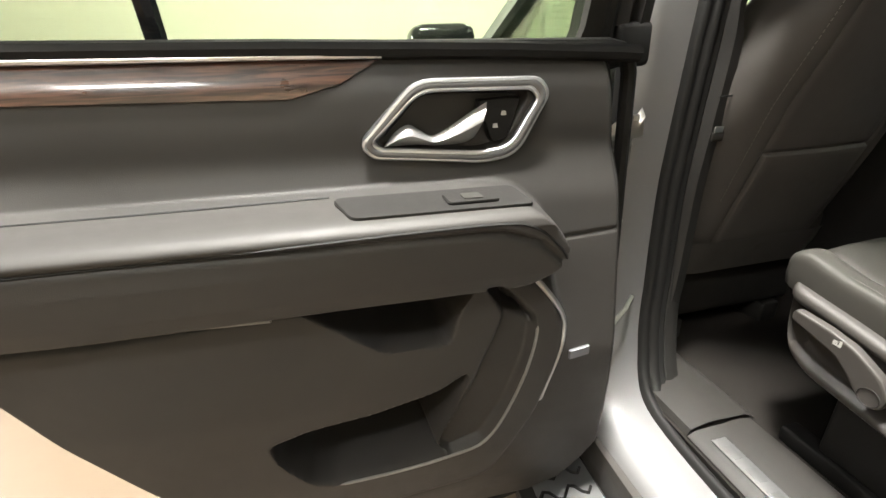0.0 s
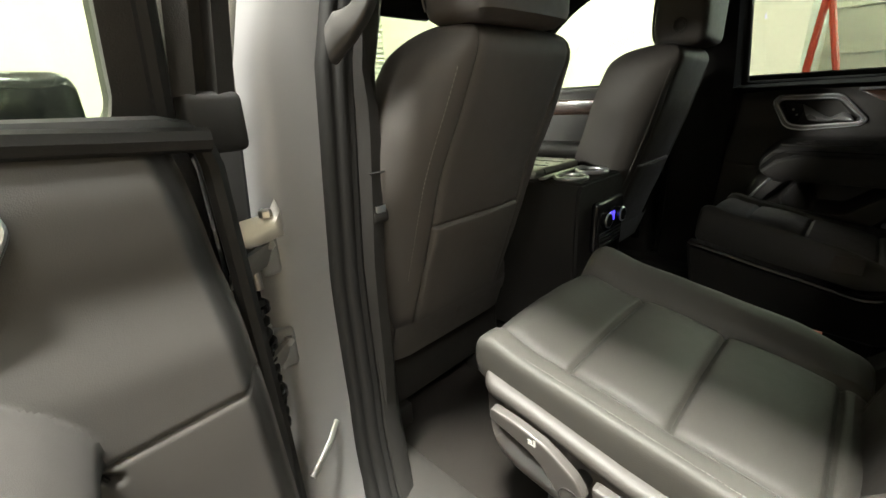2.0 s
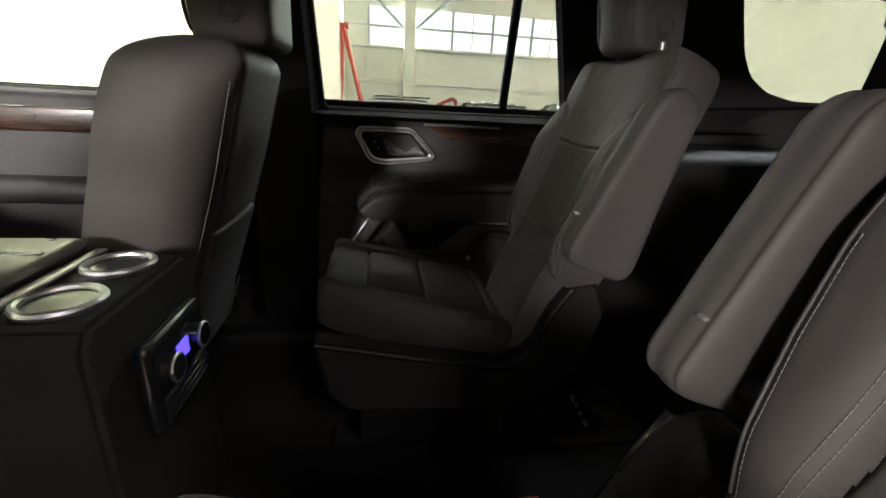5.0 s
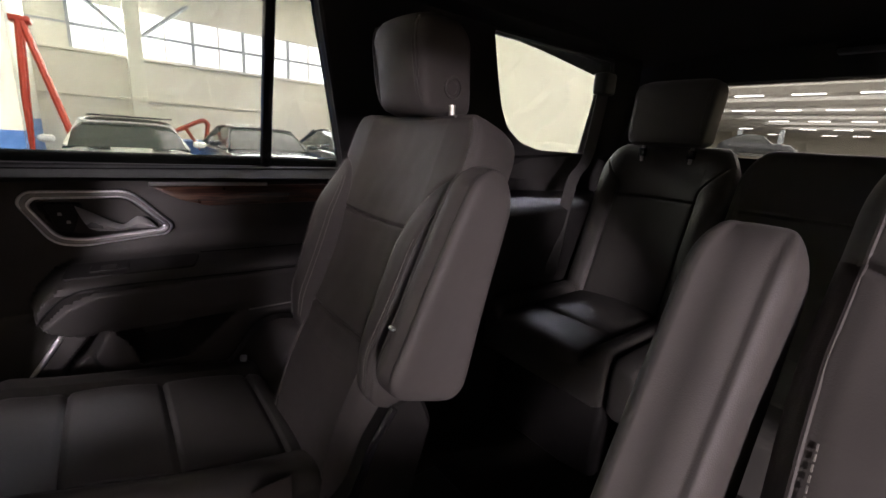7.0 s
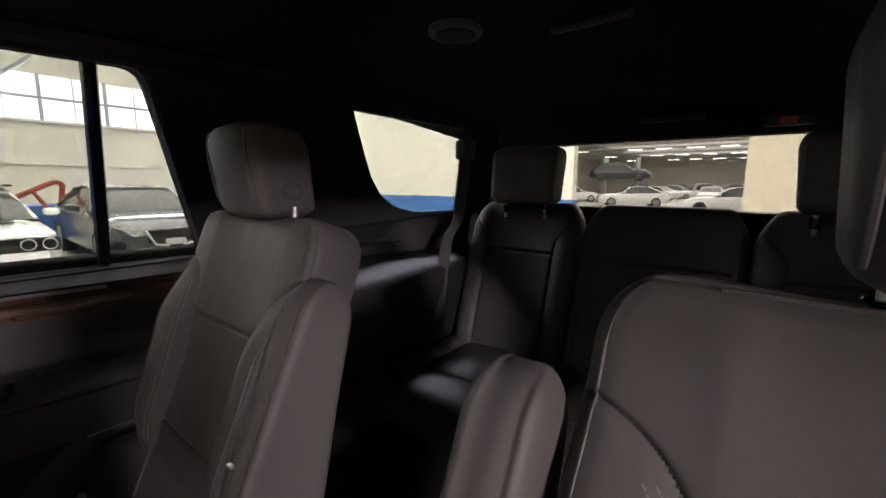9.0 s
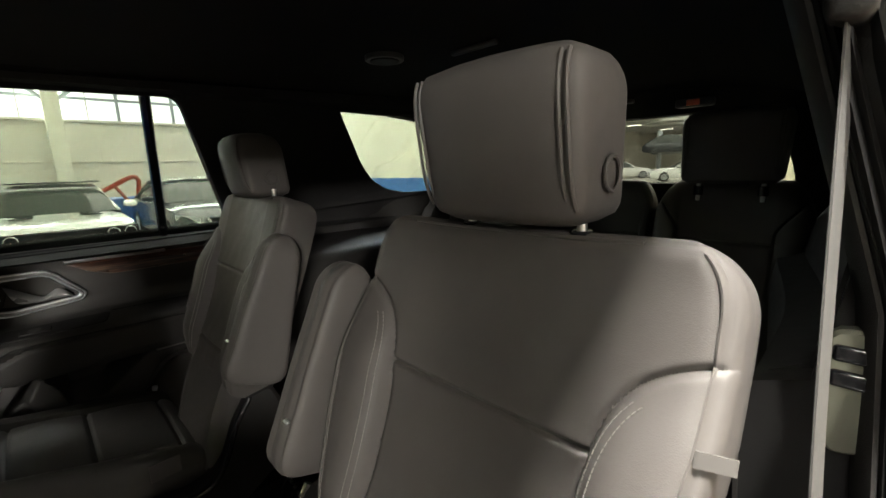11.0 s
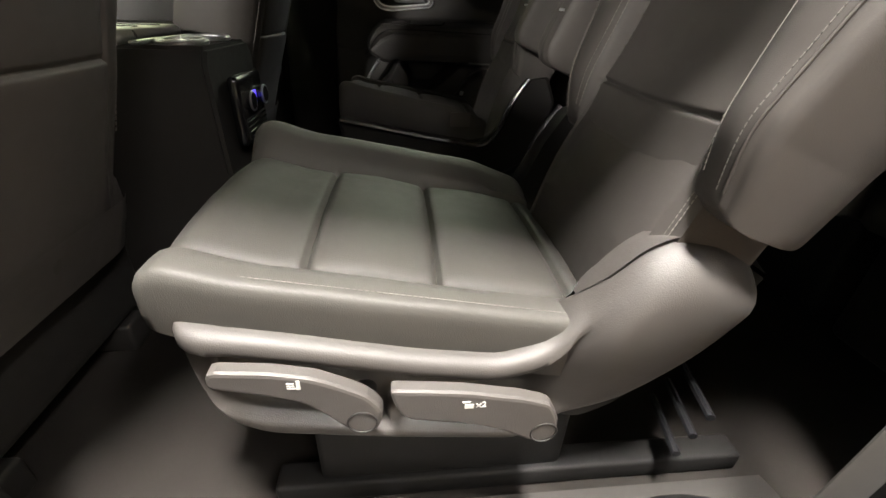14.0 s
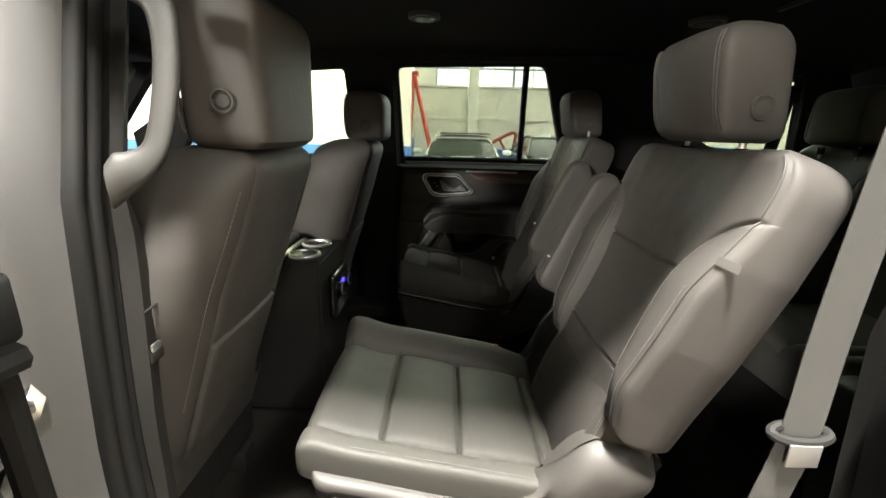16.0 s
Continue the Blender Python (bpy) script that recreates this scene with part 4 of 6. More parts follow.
def back_mesh(cx, s, yo, z0, z1, slope, ref, half, seam_half, seams, thick=0.135, bolster=0.04, top_r=0.05, bottom_r=0.035, shoulder=1.27):
    """A seat back. half(z), seam_half(z): its half width and that of the middle panel; s: +1 or -1, the outer side."""
    zs = set(np.linspace(z0, z1, 46).round(5))
    for q in seams:
        zs |= {round(q + d, 5) for d in (-0.010, -0.005, -0.0025, 0, 0.0025, 0.005, 0.010)}
    if shoulder < z1:
        zs |= set(np.linspace(shoulder - 0.01, shoulder + 0.125, 60).round(5))
    for q in (0.002, 0.006, 0.012, 0.02):
        zs |= {round(z0 + q, 5), round(z1 - q, 5)}
    rings = []
    for z in sorted(zs):
        hw, hg = half(z), seam_half(z)
        hs = min(seam_half(min(z, shoulder)), hw - 0.03)
        fade = float(smooth(0.004, 0.022, hw - hg))
        hg = min(hg, hw - 0.004)
        cols = []
        for b in (1.0, 0.985, 0.95, 0.88, 0.78, 0.65, 0.5, 0.36, 0.22, 0.12):
            cols.append(-(hs + b * (hw - hs)))
        cols += [-hs - 0.006, -hs - 0.003, -hs, -hs + 0.003, -hs + 0.006]
        cols += list(np.linspace(-hs + 0.016, 0, 9))
        cols = sorted(cols + [-hg + q for q in (-0.0062, -0.0031, 0.0001, 0.0031, 0.0062)])
        cols = [c for c in cols if c < 0] + [0.0] + [-c for c in cols[::-1] if c < 0]
        pts = []
        H = bolster * float(smooth(z0 - 0.02, z0 + 0.10, z)) * (1 - 0.75 * float(smooth(z1 - 0.16, z1 - 0.03, z)))
        for a in cols:
            m = abs(a)
            if m <= hs:
                p = -0.010 * (1 - (a / hs) ** 2)
                for q in seams:
                    p -= 0.007 * math.exp(-((z - q) / 0.0042) ** 2) - 0.002 * math.exp(-((z - q) / 0.02) ** 2)
            else:
                b = (m - hs) / (hw - hs)
                p = H * (1 - (1 - b / 0.5) ** 2) if b < 0.5 else H - (H + 0.024) * (1 - math.sqrt(max(0, 1 - ((b - 0.5) / 0.5) ** 2)))
            p -= 0.006 * fade * math.exp(-((m - hg) / 0.004) ** 2)
            pts.append((a, p + wrinkle(a + cx, z, s)))
        side = [(hw, -0.04), (hw - 0.002, -thick * 0.6), (hw - 0.012, -thick * 0.82), (hw - 0.035, -thick * 0.96), (hw - 0.07, -thick)]
        pts += side + [(hw * 0.4, -thick - 0.006), (0, -thick - 0.008), (-hw * 0.4, -thick - 0.006)] + [(-a, p) for a, p in side[::-1]]
        c = max(cap_in(z - z0, bottom_r), cap_in(z1 - z, top_r))
        mid = -thick * 0.45
        k = c / max(top_r, bottom_r)
        base = ref[0] - slope * (z - ref[1]) + yo
        rings.append([(cx + s * a * (1 - 0.8 * c / hw), base + mid + (p - mid) * (1 - 0.85 * k), z) for a, p in pts])
    return loft(rings)


def headrest(parent, cx, cy, z0, w, d, h, lean, button=0, label=""):
    """A padded headrest with its posts; button: the side (+1, -1) of its round knob."""
    rings = []
    for i in range(21):
        f = i / 20
        z = z0 + h * f
        c = max(cap_in(h * f, 0.024), cap_in(h * (1 - f), 0.045))
        hw, hd = w / 2 - 0.012 * (1 - f) - c * 0.7, d / 2 - c * 0.75
        ring = []
        for k in range(64):
            q = 2 * math.pi * k / 64
            n = 0.24
            x = hw * math.copysign(abs(math.cos(q)) ** n, math.cos(q))
            y = hd * math.copysign(abs(math.sin(q)) ** n, math.sin(q))
            y += 0.012 * (1 - (x / hw) ** 2) * (1 if y > 0 else -0.4)
            ring.append((cx + x + wrinkle(x, z, cx, 0.001), cy + y - lean * h * f, z))
        rings.append(ring)
    head = part("headrest", loft(rings), LEATHER, parent, label or "black leather headrest")
    for sx in (-1, 1):
        post = part("headrest_post", tube([(cx + sx * 0.075, cy, z0 - 0.05), (cx + sx * 0.075, cy, z0 + 0.02)], 0.0055, 10), STEEL, parent, "steel post")
        part("post_collar", disc((cx + sx * 0.075, cy, z0 - 0.034), (0, 0, 1), 0.012, 0.026, 16), GLOSS, post)
        x = sx * (w / 2 - 0.016)
        for dx in (0, 0.008):
            part("seam", tube([(cx + x - sx * dx, cy - lean * h * f + d / 2 + 0.004 - 0.022 * (2 * f - 1) ** 4, z0 + h * f) for f in np.linspace(0.10, 0.92, 20)], 0.0022, 6), LEATHER, head)
    if button:
        knob = part("release_knob", disc((cx + button * (w / 2 - 0.013), cy - lean * h * 0.32 - 0.005, z0 + h * 0.30), (button, 0, 0), 0.012, 0.007), LEATHER, head, "round black release knob")
        part("knob_ring", tube([(cx + button * (w / 2 - 0.004), cy - lean * h * 0.32 - 0.005 + 0.0165 * math.cos(q), z0 + h * 0.30 + 0.0165 * math.sin(q)) for q in (2 * math.pi * k / 24 for k in range(24))], 0.0022, 6, True), LEATHER, knob)
    return head


def cushion_mesh(ei, pi, po, eo, yo, y0=-0.235, y1=-0.71, seams=(-0.374, -0.516, -0.672), zref=0.927, slope=0.175, hi=0.034, ho=0.004, thick=0.085, nose=0.0):
    """A seat cushion from inner edge ei to outer edge eo, with its panel from pi to po."""
    ys = set(np.linspace(y1, y0, 44).round(5))
    for q in seams:
        ys |= {round(q + d, 5) for d in (-0.010, -0.005, -0.0025, 0, 0.0025, 0.005, 0.010)}
    for q in (0.002, 0.006, 0.012, 0.022):
        ys |= {round(y0 - q, 5), round(y1 + q, 5)}
    sg = math.copysign(1, eo - ei)
    rings = []
    for y in sorted(ys):
        front = float(smooth(-0.34, -0.25, y))
        top = zref + slope * (y + 0.374) + 0.010 * front
        xs = [(ei + (pi - ei) * f, "i", f) for f in (0, 0.02, 0.06, 0.14, 0.26, 0.42, 0.6, 0.78, 0.9)]
        xs += [(pi + sg * d, "p", 0) for d in (-0.006, -0.003, 0, 0.003, 0.006)]
        xs += [(pi + (po - pi) * f, "p", 0) for f in np.linspace(0.06, 0.94, 17)]
        xs += [(po + sg * d, "p", 0) for d in (-0.006, -0.003, 0, 0.003, 0.006)]
        xs += [(po + (eo - po) * f, "o", 1 - f) for f in (0.25, 0.45, 0.65, 0.80, 0.87, 0.93, 0.97, 1.0)]
        ring = []
        for x, kind, f in xs:
            h = 0.0
            if kind == "i":
                h = hi * (1 - (1 - f / 0.42) ** 4 * 1.6) if f < 0.42 else hi * (1 - smooth(0.42, 1, f))
                h = float(h) * (0.4 + 0.6 * float(smooth(y1, y1 + 0.12, y)))
            elif kind == "o":
                g = 1 - f
                h = ho * float(smooth(0, 0.5, g)) - (0.013 * (1 - math.sqrt(max(0, 1 - ((g - 0.8) / 0.2) ** 2))) if g > 0.8 else 0)
            else:
                u = (x - pi) / (po - pi)
                h = 0.010 * math.sin(math.pi * min(1, max(0, u))) ** 0.6 - 0.008
                if -0.02 < u < 1.02:
                    for q in seams:
                        h -= 0.008 * math.exp(-((y - q) / 0.0045) ** 2)
                    for q0, q1 in zip(seams, seams[1:]):
                        if q1 < y < q0:
                            h += 0.006 * math.sin(math.pi * (y - q1) / (q0 - q1))
            for e, deep in ((pi, 0.007), (po, 0.0045)):
                h -= deep * math.exp(-((x - e) / 0.0042) ** 2)
            ring.append((x, h + wrinkle(x, y, 0.3)))
        c = max(cap_in(y0 - y, 0.042), cap_in(y - y1, 0.03))
        pts = [(x, top + h - c * 0.7) for x, h in ring]
        lo = top - thick + c * 0.22
        pts += [(eo, top - 0.016 - c * 0.74), (eo + sg * 0.001, top - 0.045 - c * 0.23), (eo - sg * 0.003, lo + 0.01), (eo - sg * 0.02, lo), (ei + sg * 0.02, lo), (ei + sg * 0.003, lo + 0.01), (ei, top - 0.05 - c * 0.3)]
        mid = (ei + eo) / 2
        pts = [(x + nose * float(smooth(-0.62, -0.25, y)) * (eo - x) / (eo - ei), z) for x, z in pts]
        rings.append([(mid + (x - mid) * (1 - 0.05 * (c / 0.042) ** 2), y + yo, z) for x, z in pts])
    return loft(rings)


EDGE = [(-0.285, 0.900), (-0.38, 0.882), (-0.47, 0.864), (-0.58, 0.845), (-0.645, 0.832), (-0.69, 0.842), (-0.722, 0.885), (-0.75, 0.955), (-0.785, 1.010)]


def polyline_gap(line, A, H):
    """Distance of points (A, H) from a broken line."""
    best = np.full(np.shape(A), 9.0)
    for (x0, y0), (x1, y1) in zip(line, line[1:]):
        dx, dy = x1 - x0, y1 - y0
        k = np.clip(((A - x0) * dx + (H - y0) * dy) / (dx * dx + dy * dy), 0, 1)
        best = np.minimum(best, np.hypot(A - x0 - k * dx, H - y0 - k * dy))
    return best


LEAN = Vector((0, -0.339, 0.941))
FRONT = Vector((0, 0.941, 0.339))
TOP_H = np.linspace(0.325, 0.401, 40)
BACK_EDGE = (np.concatenate([[-0.074, 0.0, 0.10, 0.236, 0.300], TOP_H]),
             np.concatenate([[0.198, 0.206, 0.221, 0.232, 0.2325], 0.162 + 0.070 * (1 - ((TOP_H - 0.325) / 0.076) ** 2.6) ** 0.385]))
HORN = [tuple(q) for q in curve([(0.146, -0.12), (0.136, 0.0), (0.132, 0.09), (0.135, 0.17), (0.143, 0.222), (0.161, 0.260), (0.190, 0.286), (0.228, 0.301), (0.265, 0.306)], 6)]


def back_depth(A, H, seams):
    """Relief of the seat back's front at A across and H up: a dished panel between padded side rolls, with seams let in."""
    M = np.abs(A)
    n = -0.010 * np.clip(1 - (M / 0.14) ** 2, 0, 1) * smooth(-0.02, 0.08, H)
    inner = np.interp(H, [p[1] for p in HORN], [p[0] for p in HORN], right=9.0)
    gap = polyline_gap(HORN, M, H)
    roll = 0.034 * np.sqrt(np.clip(1 - (1 - np.clip(gap / 0.045, 0, 1)) ** 2, 0, 1)) * (0.22 + 0.78 * smooth(0.295, 0.17, H)) * smooth(-0.10, 0.02, H)
    n = n + np.where(M > inner, roll, 0.0) - 0.0045 * np.exp(-(gap / 0.0040) ** 2) * smooth(0.004, 0.018, np.interp(H, *BACK_EDGE) - M)
    for q in seams:
        line = q + 0.004 * (A / 0.13) ** 2
        n = n + np.where(M < inner, -0.0055 * np.exp(-((H - line) / 0.0032) ** 2) + 0.003 * np.exp(-((H - line) / 0.022) ** 2), 0.0)
    edge = np.minimum(np.interp(H, *BACK_EDGE) - M, np.minimum(0.401 - H, H + 0.074) * 1.2)
    n = n - 0.026 * (1 - np.sqrt(np.clip(1 - (1 - np.clip(edge / 0.030, 0, 1)) ** 2, 0, 1)))
    return n - 0.0022 * np.exp(-((edge - 0.010) / 0.0024) ** 2) + 0.0012 * np.exp(-((edge - 0.0145) / 0.0022) ** 2)


def captain_seat(cb, cc, s, yo, label, wide=1.0):
    """A second-row seat. cb, cc: middle of its back and of its cushion; s: its outer side; wide: width of its back."""
    t = thing("captain_seat", (cc, -0.5 + yo, FLOOR), label, "car seat", "second-row seats")
    root = Vector((cb, -0.774 + yo, 1.077 if s < 0 else 1.088))
    B = lambda a, h, n: root + Vector((s * wide * float(a), 0, 0)) + float(h) * LEAN + float(n) * FRONT
    seams = (0.0, 0.196)
    hs = np.array(sorted(set(np.linspace(-0.074, 0.401, 210).round(5)) | {round(q + d, 5) for q in seams for d in np.linspace(-0.008, 0.009, 14)} | {round(q, 5) for q in np.linspace(0.272, 0.318, 48)} | {-0.0732, -0.0715, -0.069, 0.4008, 0.4003, 0.3996, 0.3985, 0.3975, 0.396, 0.3945}))
    fs = np.array(sorted(set(np.linspace(-1, 1, 181).round(5)) | {-0.998, -0.994, -0.985, 0.985, 0.994, 0.998}))
    AA = np.interp(hs, *BACK_EDGE)[:, None] * fs[None, :]
    NN = back_depth(AA, np.repeat(hs[:, None], len(fs), 1), seams)
    rings = []
    for i, h in enumerate(hs):
        w = float(np.interp(h, *BACK_EDGE))
        c = max(cap_in(h + 0.074, 0.012), cap_in(0.401 - h, 0.035))
        ring = [B(AA[i, j], h, NN[i, j] + wrinkle(AA[i, j] + cb, h, s, 0.0022)) for j in range(len(fs))]
        ring += [B(w * q - e, h, m + 0.6 * c) for q, e, m in ((1, -0.002, -0.045), (1, -0.001, -0.075), (1, 0.008, -0.096), (1, 0.04, -0.108), (0.3, 0, -0.112), (-0.3, 0, -0.112), (-1, -0.04, -0.108), (-1, -0.008, -0.096), (-1, 0.001, -0.075), (-1, 0.002, -0.045))]
        rings.append(ring)
    back = part("backrest", loft(rings), LEATHER, t)
    on = lambda a, h, lift=0.0: B(a, h, float(back_depth(np.float64(a), np.float64(h), seams)) + lift)
    low = []
    for h in np.linspace(-0.255, -0.015, 26):
        bow = 0.012 * math.sin(math.pi * (h + 0.255) / 0.24)
        low.append([B(a, h, p + (bow if abs(a) < 0.14 else 0) + wrinkle(a, h, 5.0, 0.001)) for a, p in ((-0.172, -0.10), (-0.175, -0.035), (-0.166, -0.010), (-0.150, -0.001), (-0.139, -0.002), (-0.135, -0.006), (-0.131, -0.003), (-0.07, -0.006), (0.0, -0.008), (0.07, -0.006), (0.131, -0.003), (0.135, -0.006), (0.139, -0.002), (0.150, -0.001), (0.158, -0.008), (0.162, -0.035), (0.160, -0.10))])
    lower = part("lower_backrest", loft(low), LEATHER, t)
    for d in (0.147, 0.153):
        part("seam_thread", stitches([B(d, h, 0.001) for h in np.linspace(-0.24, -0.06, 24)], 0.0062, 0.0045, 0.0006), THREAD, lower)
    # double stitching beside the side rolls, piping and stitching round the rim
    normal = []
    for p, q in zip(HORN, HORN[1:] + [(HORN[-1][0] + 0.01, HORN[-1][1])]):
        v = np.array(q) - np.array(p)
        normal.append(np.array((v[1], -v[0])) / max(1e-9, np.linalg.norm(v)))
    for side in (-1, 1):
        for d in (0.008, 0.015):
            line = [(p[0] + m[0] * d, p[1] + m[1] * d) for p, m in zip(HORN, normal)]
            line = [p for p in line if -0.05 < p[1] and p[0] < np.interp(p[1], *BACK_EDGE) - 0.016 and p[1] < 0.262]
            part("seam_thread", stitches([on(side * a, h, 0.0008) for a, h in line], 0.0058, 0.0043, 0.00065), THREAD, back, "pale double stitching")
        rim = [(float(np.interp(h, *BACK_EDGE)) - 0.0145, h) for h in np.concatenate([np.linspace(-0.05, 0.34, 60), np.linspace(0.345, 0.386, 24)])]
        part("edge_piping", tube([on(side * a, h, 0.0003) for a, h in rim], 0.0017, 6), LEATHER, back)
        part("seam_thread", stitches([on(side * (a - 0.007), h, 0.0008) for a, h in rim if h < 0.20], 0.0060, 0.0043, 0.00055), THREAD, back)
    part("edge_piping", tube([on(a, 0.401 - 0.011, 0.0003) for a in np.linspace(-0.15, 0.15, 30)], 0.0026, 6), LEATHER, back)
    # fabric pull on the outer side
    flap = loft([[B(0.219 + 0.0026 * i, 0.236 - 0.006 + 0.012 * e, 0.021 - 0.0022 * i + 0.0012 * (i % 2) + d) for e, d in ((0, 0), (0.5, 0), (1, 0), (1, -0.003), (0, -0.003))] for i in range(10)])
    part("pull_strap", flap, LABEL, back, "ribbed grey fabric tab")
    headrest(t, cb + (-0.005 if s < 0 else -0.015), -0.932 + yo, 1.454, 0.220 if s < 0 else 0.162, 0.105, 0.168 if s < 0 else 0.155, -0.15, -1)
    # cushion
    ei, pi, po, eo = cc - s * 0.229, cc - s * 0.128, cc + s * 0.172, cc + s * 0.232
    cush = part("cushion", cushion_mesh(ei, pi, po, eo, yo, y0=-0.235 if s < 0 else -0.272, nose=0.0 if s < 0 else 0.055), LEATHER2, t, "black perforated leather cushion")
    part("edge_piping", tube([(eo - s * 0.004, y + yo, 0.927 + 0.175 * (y + 0.374) - 0.006 + (0.004 if y > -0.3 else 0)) for y in np.linspace(-0.275, -0.66, 26)], 0.0028, 6), LEATHER, cush)
    part("seam_thread", stitches([(eo - s * 0.016, y + yo, 0.927 + 0.175 * (y + 0.374) + 0.0048) for y in np.linspace(-0.28, -0.66, 40)], 0.006, 0.0042, 0.00045), THREAD, cush)
    # plastic side cover with the recliner hump
    pz = lambda a, b, d: (d, a + yo, b)
    ycol = np.concatenate([np.linspace(-0.262, -0.302, 14), np.linspace(-0.308, -0.83, 66), np.linspace(-0.834, -0.857, 8)])
    zlo = np.interp(-ycol, [0.262, 0.272, 0.282, 0.294, 0.327, 0.457, 0.603, 0.68, 0.734, 0.794, 0.835, 0.857], [0.878, 0.840, 0.795, 0.772, 0.748, 0.728, 0.712, 0.718, 0.745, 0.812, 0.880, 0.925])
    zhi = np.interp(-ycol, [0.262, 0.371, 0.489, 0.575, 0.630, 0.660, 0.69, 0.713, 0.745, 0.785, 0.830, 0.857], [0.905, 0.884, 0.858, 0.846, 0.860, 0.898, 0.938, 0.964, 0.978, 0.976, 0.955, 0.930])
    ker = np.array([1, 2, 3, 2, 1]) / 9.0
    zhi[2:-2], zlo[2:-2] = np.convolve(zhi, ker, "valid"), np.convolve(zlo, ker, "valid")
    fr = np.array([0, 0, 0.015, 0.04, 0.07, 0.10, 0.14, 0.18, 0.23, 0.29, 0.36, 0.44, 0.52, 0.60, 0.67, 0.73, 0.78, 0.82, 0.86, 0.90, 0.93, 0.96, 0.985, 1, 1])
    cover = []
    for k, y in enumerate(ycol):
        hump, front = float(smooth(-0.60, -0.70, y)), 1.0
        colm = []
        for n_, f in enumerate(fr):
            z = zlo[k] + (zhi[k] - zlo[k]) * f
            if n_ in (0, len(fr) - 1):
                colm.append((cc + s * (0.17 + 0.052 * hump), y + yo, z))
                continue
            dt, db = zhi[k] - z, z - zlo[k]
            rail = (1 - hump) * float(smooth(0.032, 0.022, dt))
            lip = (1 - hump) * max(float(smooth(0.030, 0.016, db)), 0.9 * math.exp(-((y + 0.464) / 0.009) ** 2) * float(smooth(0.055, 0.035, db)))
            wall = 0.228 - 0.016 * (1 - hump) * (1 - max(rail, lip)) + 0.024 * max(rail, 0.75 * lip) + hump * (0.034 * float(smooth(0.72, 0.90, z + 0.3 * (y + 0.75))) - 1.2 * (y + 0.735) ** 2)
            r_ = 0.012 + 0.045 * hump
            wall -= cap_in(dt, r_) * 1.2 + cap_in(db, 0.016 + 0.02 * hump) * 1.1
            edge = min(-0.262 - y, y + 0.857)
            wall -= cap_in(edge, 0.03) * 0.9
            wall -= 0.005 * math.exp(-((y + 0.668 + 0.25 * (z - 0.9)) / 0.006) ** 2) * float(smooth(0.82, 0.90, z))
            colm.append((cc + s * wall, y + yo, z))
        cover.append(colm)
    part("side_cover", loft(cover, False, False), PLASTIC2, t, "charcoal plastic side cover", angle=70)
    side_x = cc - s * 0.245 if s < 0 else 0.138
    part("inner_cover", prism(rounded([(-0.278, 0.902), (-0.30, 0.78), (-0.34, 0.74), (-0.70, 0.72), (-0.83, 0.80), (-0.87, 0.95), (-0.84, 1.02), (-0.785, 1.012), (-0.75, 0.955), (-0.722, 0.885), (-0.69, 0.845), (-0.645, 0.834), (-0.47, 0.866)], 0.012, 4), pz, side_x + s * 0.045, side_x, 0.01), PLASTIC, t)
    part("base_edge", tube([(side_x - s * 0.002, y + yo, z) for y, z in curve(EDGE, 6)], 0.007, 8), GLOSS, t, "smooth rail along the seat base")
    # two release levers, with a printed seat sign and a folding sign
    xo = cc + s * 0.272
    levers = (([(-0.300, 0.875), (-0.354, 0.870), (-0.393, 0.861), (-0.418, 0.848), (-0.441, 0.834), (-0.456, 0.812), (-0.450, 0.786), (-0.432, 0.780), (-0.415, 0.793), (-0.398, 0.813), (-0.379, 0.831), (-0.350, 0.841), (-0.297, 0.855)], (-0.434, 0.799), (-0.375, 0.855)),
              ([(-0.461, 0.840), (-0.535, 0.832), (-0.599, 0.818), (-0.629, 0.807), (-0.641, 0.782), (-0.641, 0.757), (-0.626, 0.746), (-0.608, 0.754), (-0.582, 0.770), (-0.555, 0.782), (-0.478, 0.798), (-0.468, 0.812)], (-0.626, 0.765), (-0.541, 0.816)))
    for k, (poly, hub, sign) in enumerate(levers):
        flat = rounded(poly, 0.008, 3)
        rim = []
        for d_, inset in ((-0.017, 0.002), (-0.015, 0.0), (-0.004, 0.0), (-0.001, 0.0012), (0.0, 0.004)):
            ring = []
            for i, p in enumerate(flat):
                q0, q1 = np.array(flat[i - 1]), np.array(flat[(i + 1) % len(flat)])
                nn = np.array((-(q1 - q0)[1], (q1 - q0)[0]))
                nn = nn / max(1e-9, np.linalg.norm(nn))
                ring.append(pz(*(np.array(p) + nn * inset), xo + s * d_))
            rim.append(ring)
        part("lever_pivot", disc((xo - s * 0.045, hub[0] + yo, hub[1]), (s, 0, 0), 0.013, 0.040, 16), PLASTIC, t)
        lever = part("release_lever", loft(rim), PLASTIC2, t, "charcoal plastic release lever", angle=8)
        part("lever_hub", tube([(xo + s * 0.0002, hub[0] + yo + 0.0145 * math.cos(w), hub[1] + 0.0145 * math.sin(w)) for w in (2 * math.pi * j / 28 for j in range(28))], 0.0011, 6, True), PLASTIC, lever)
        y_, z_ = sign
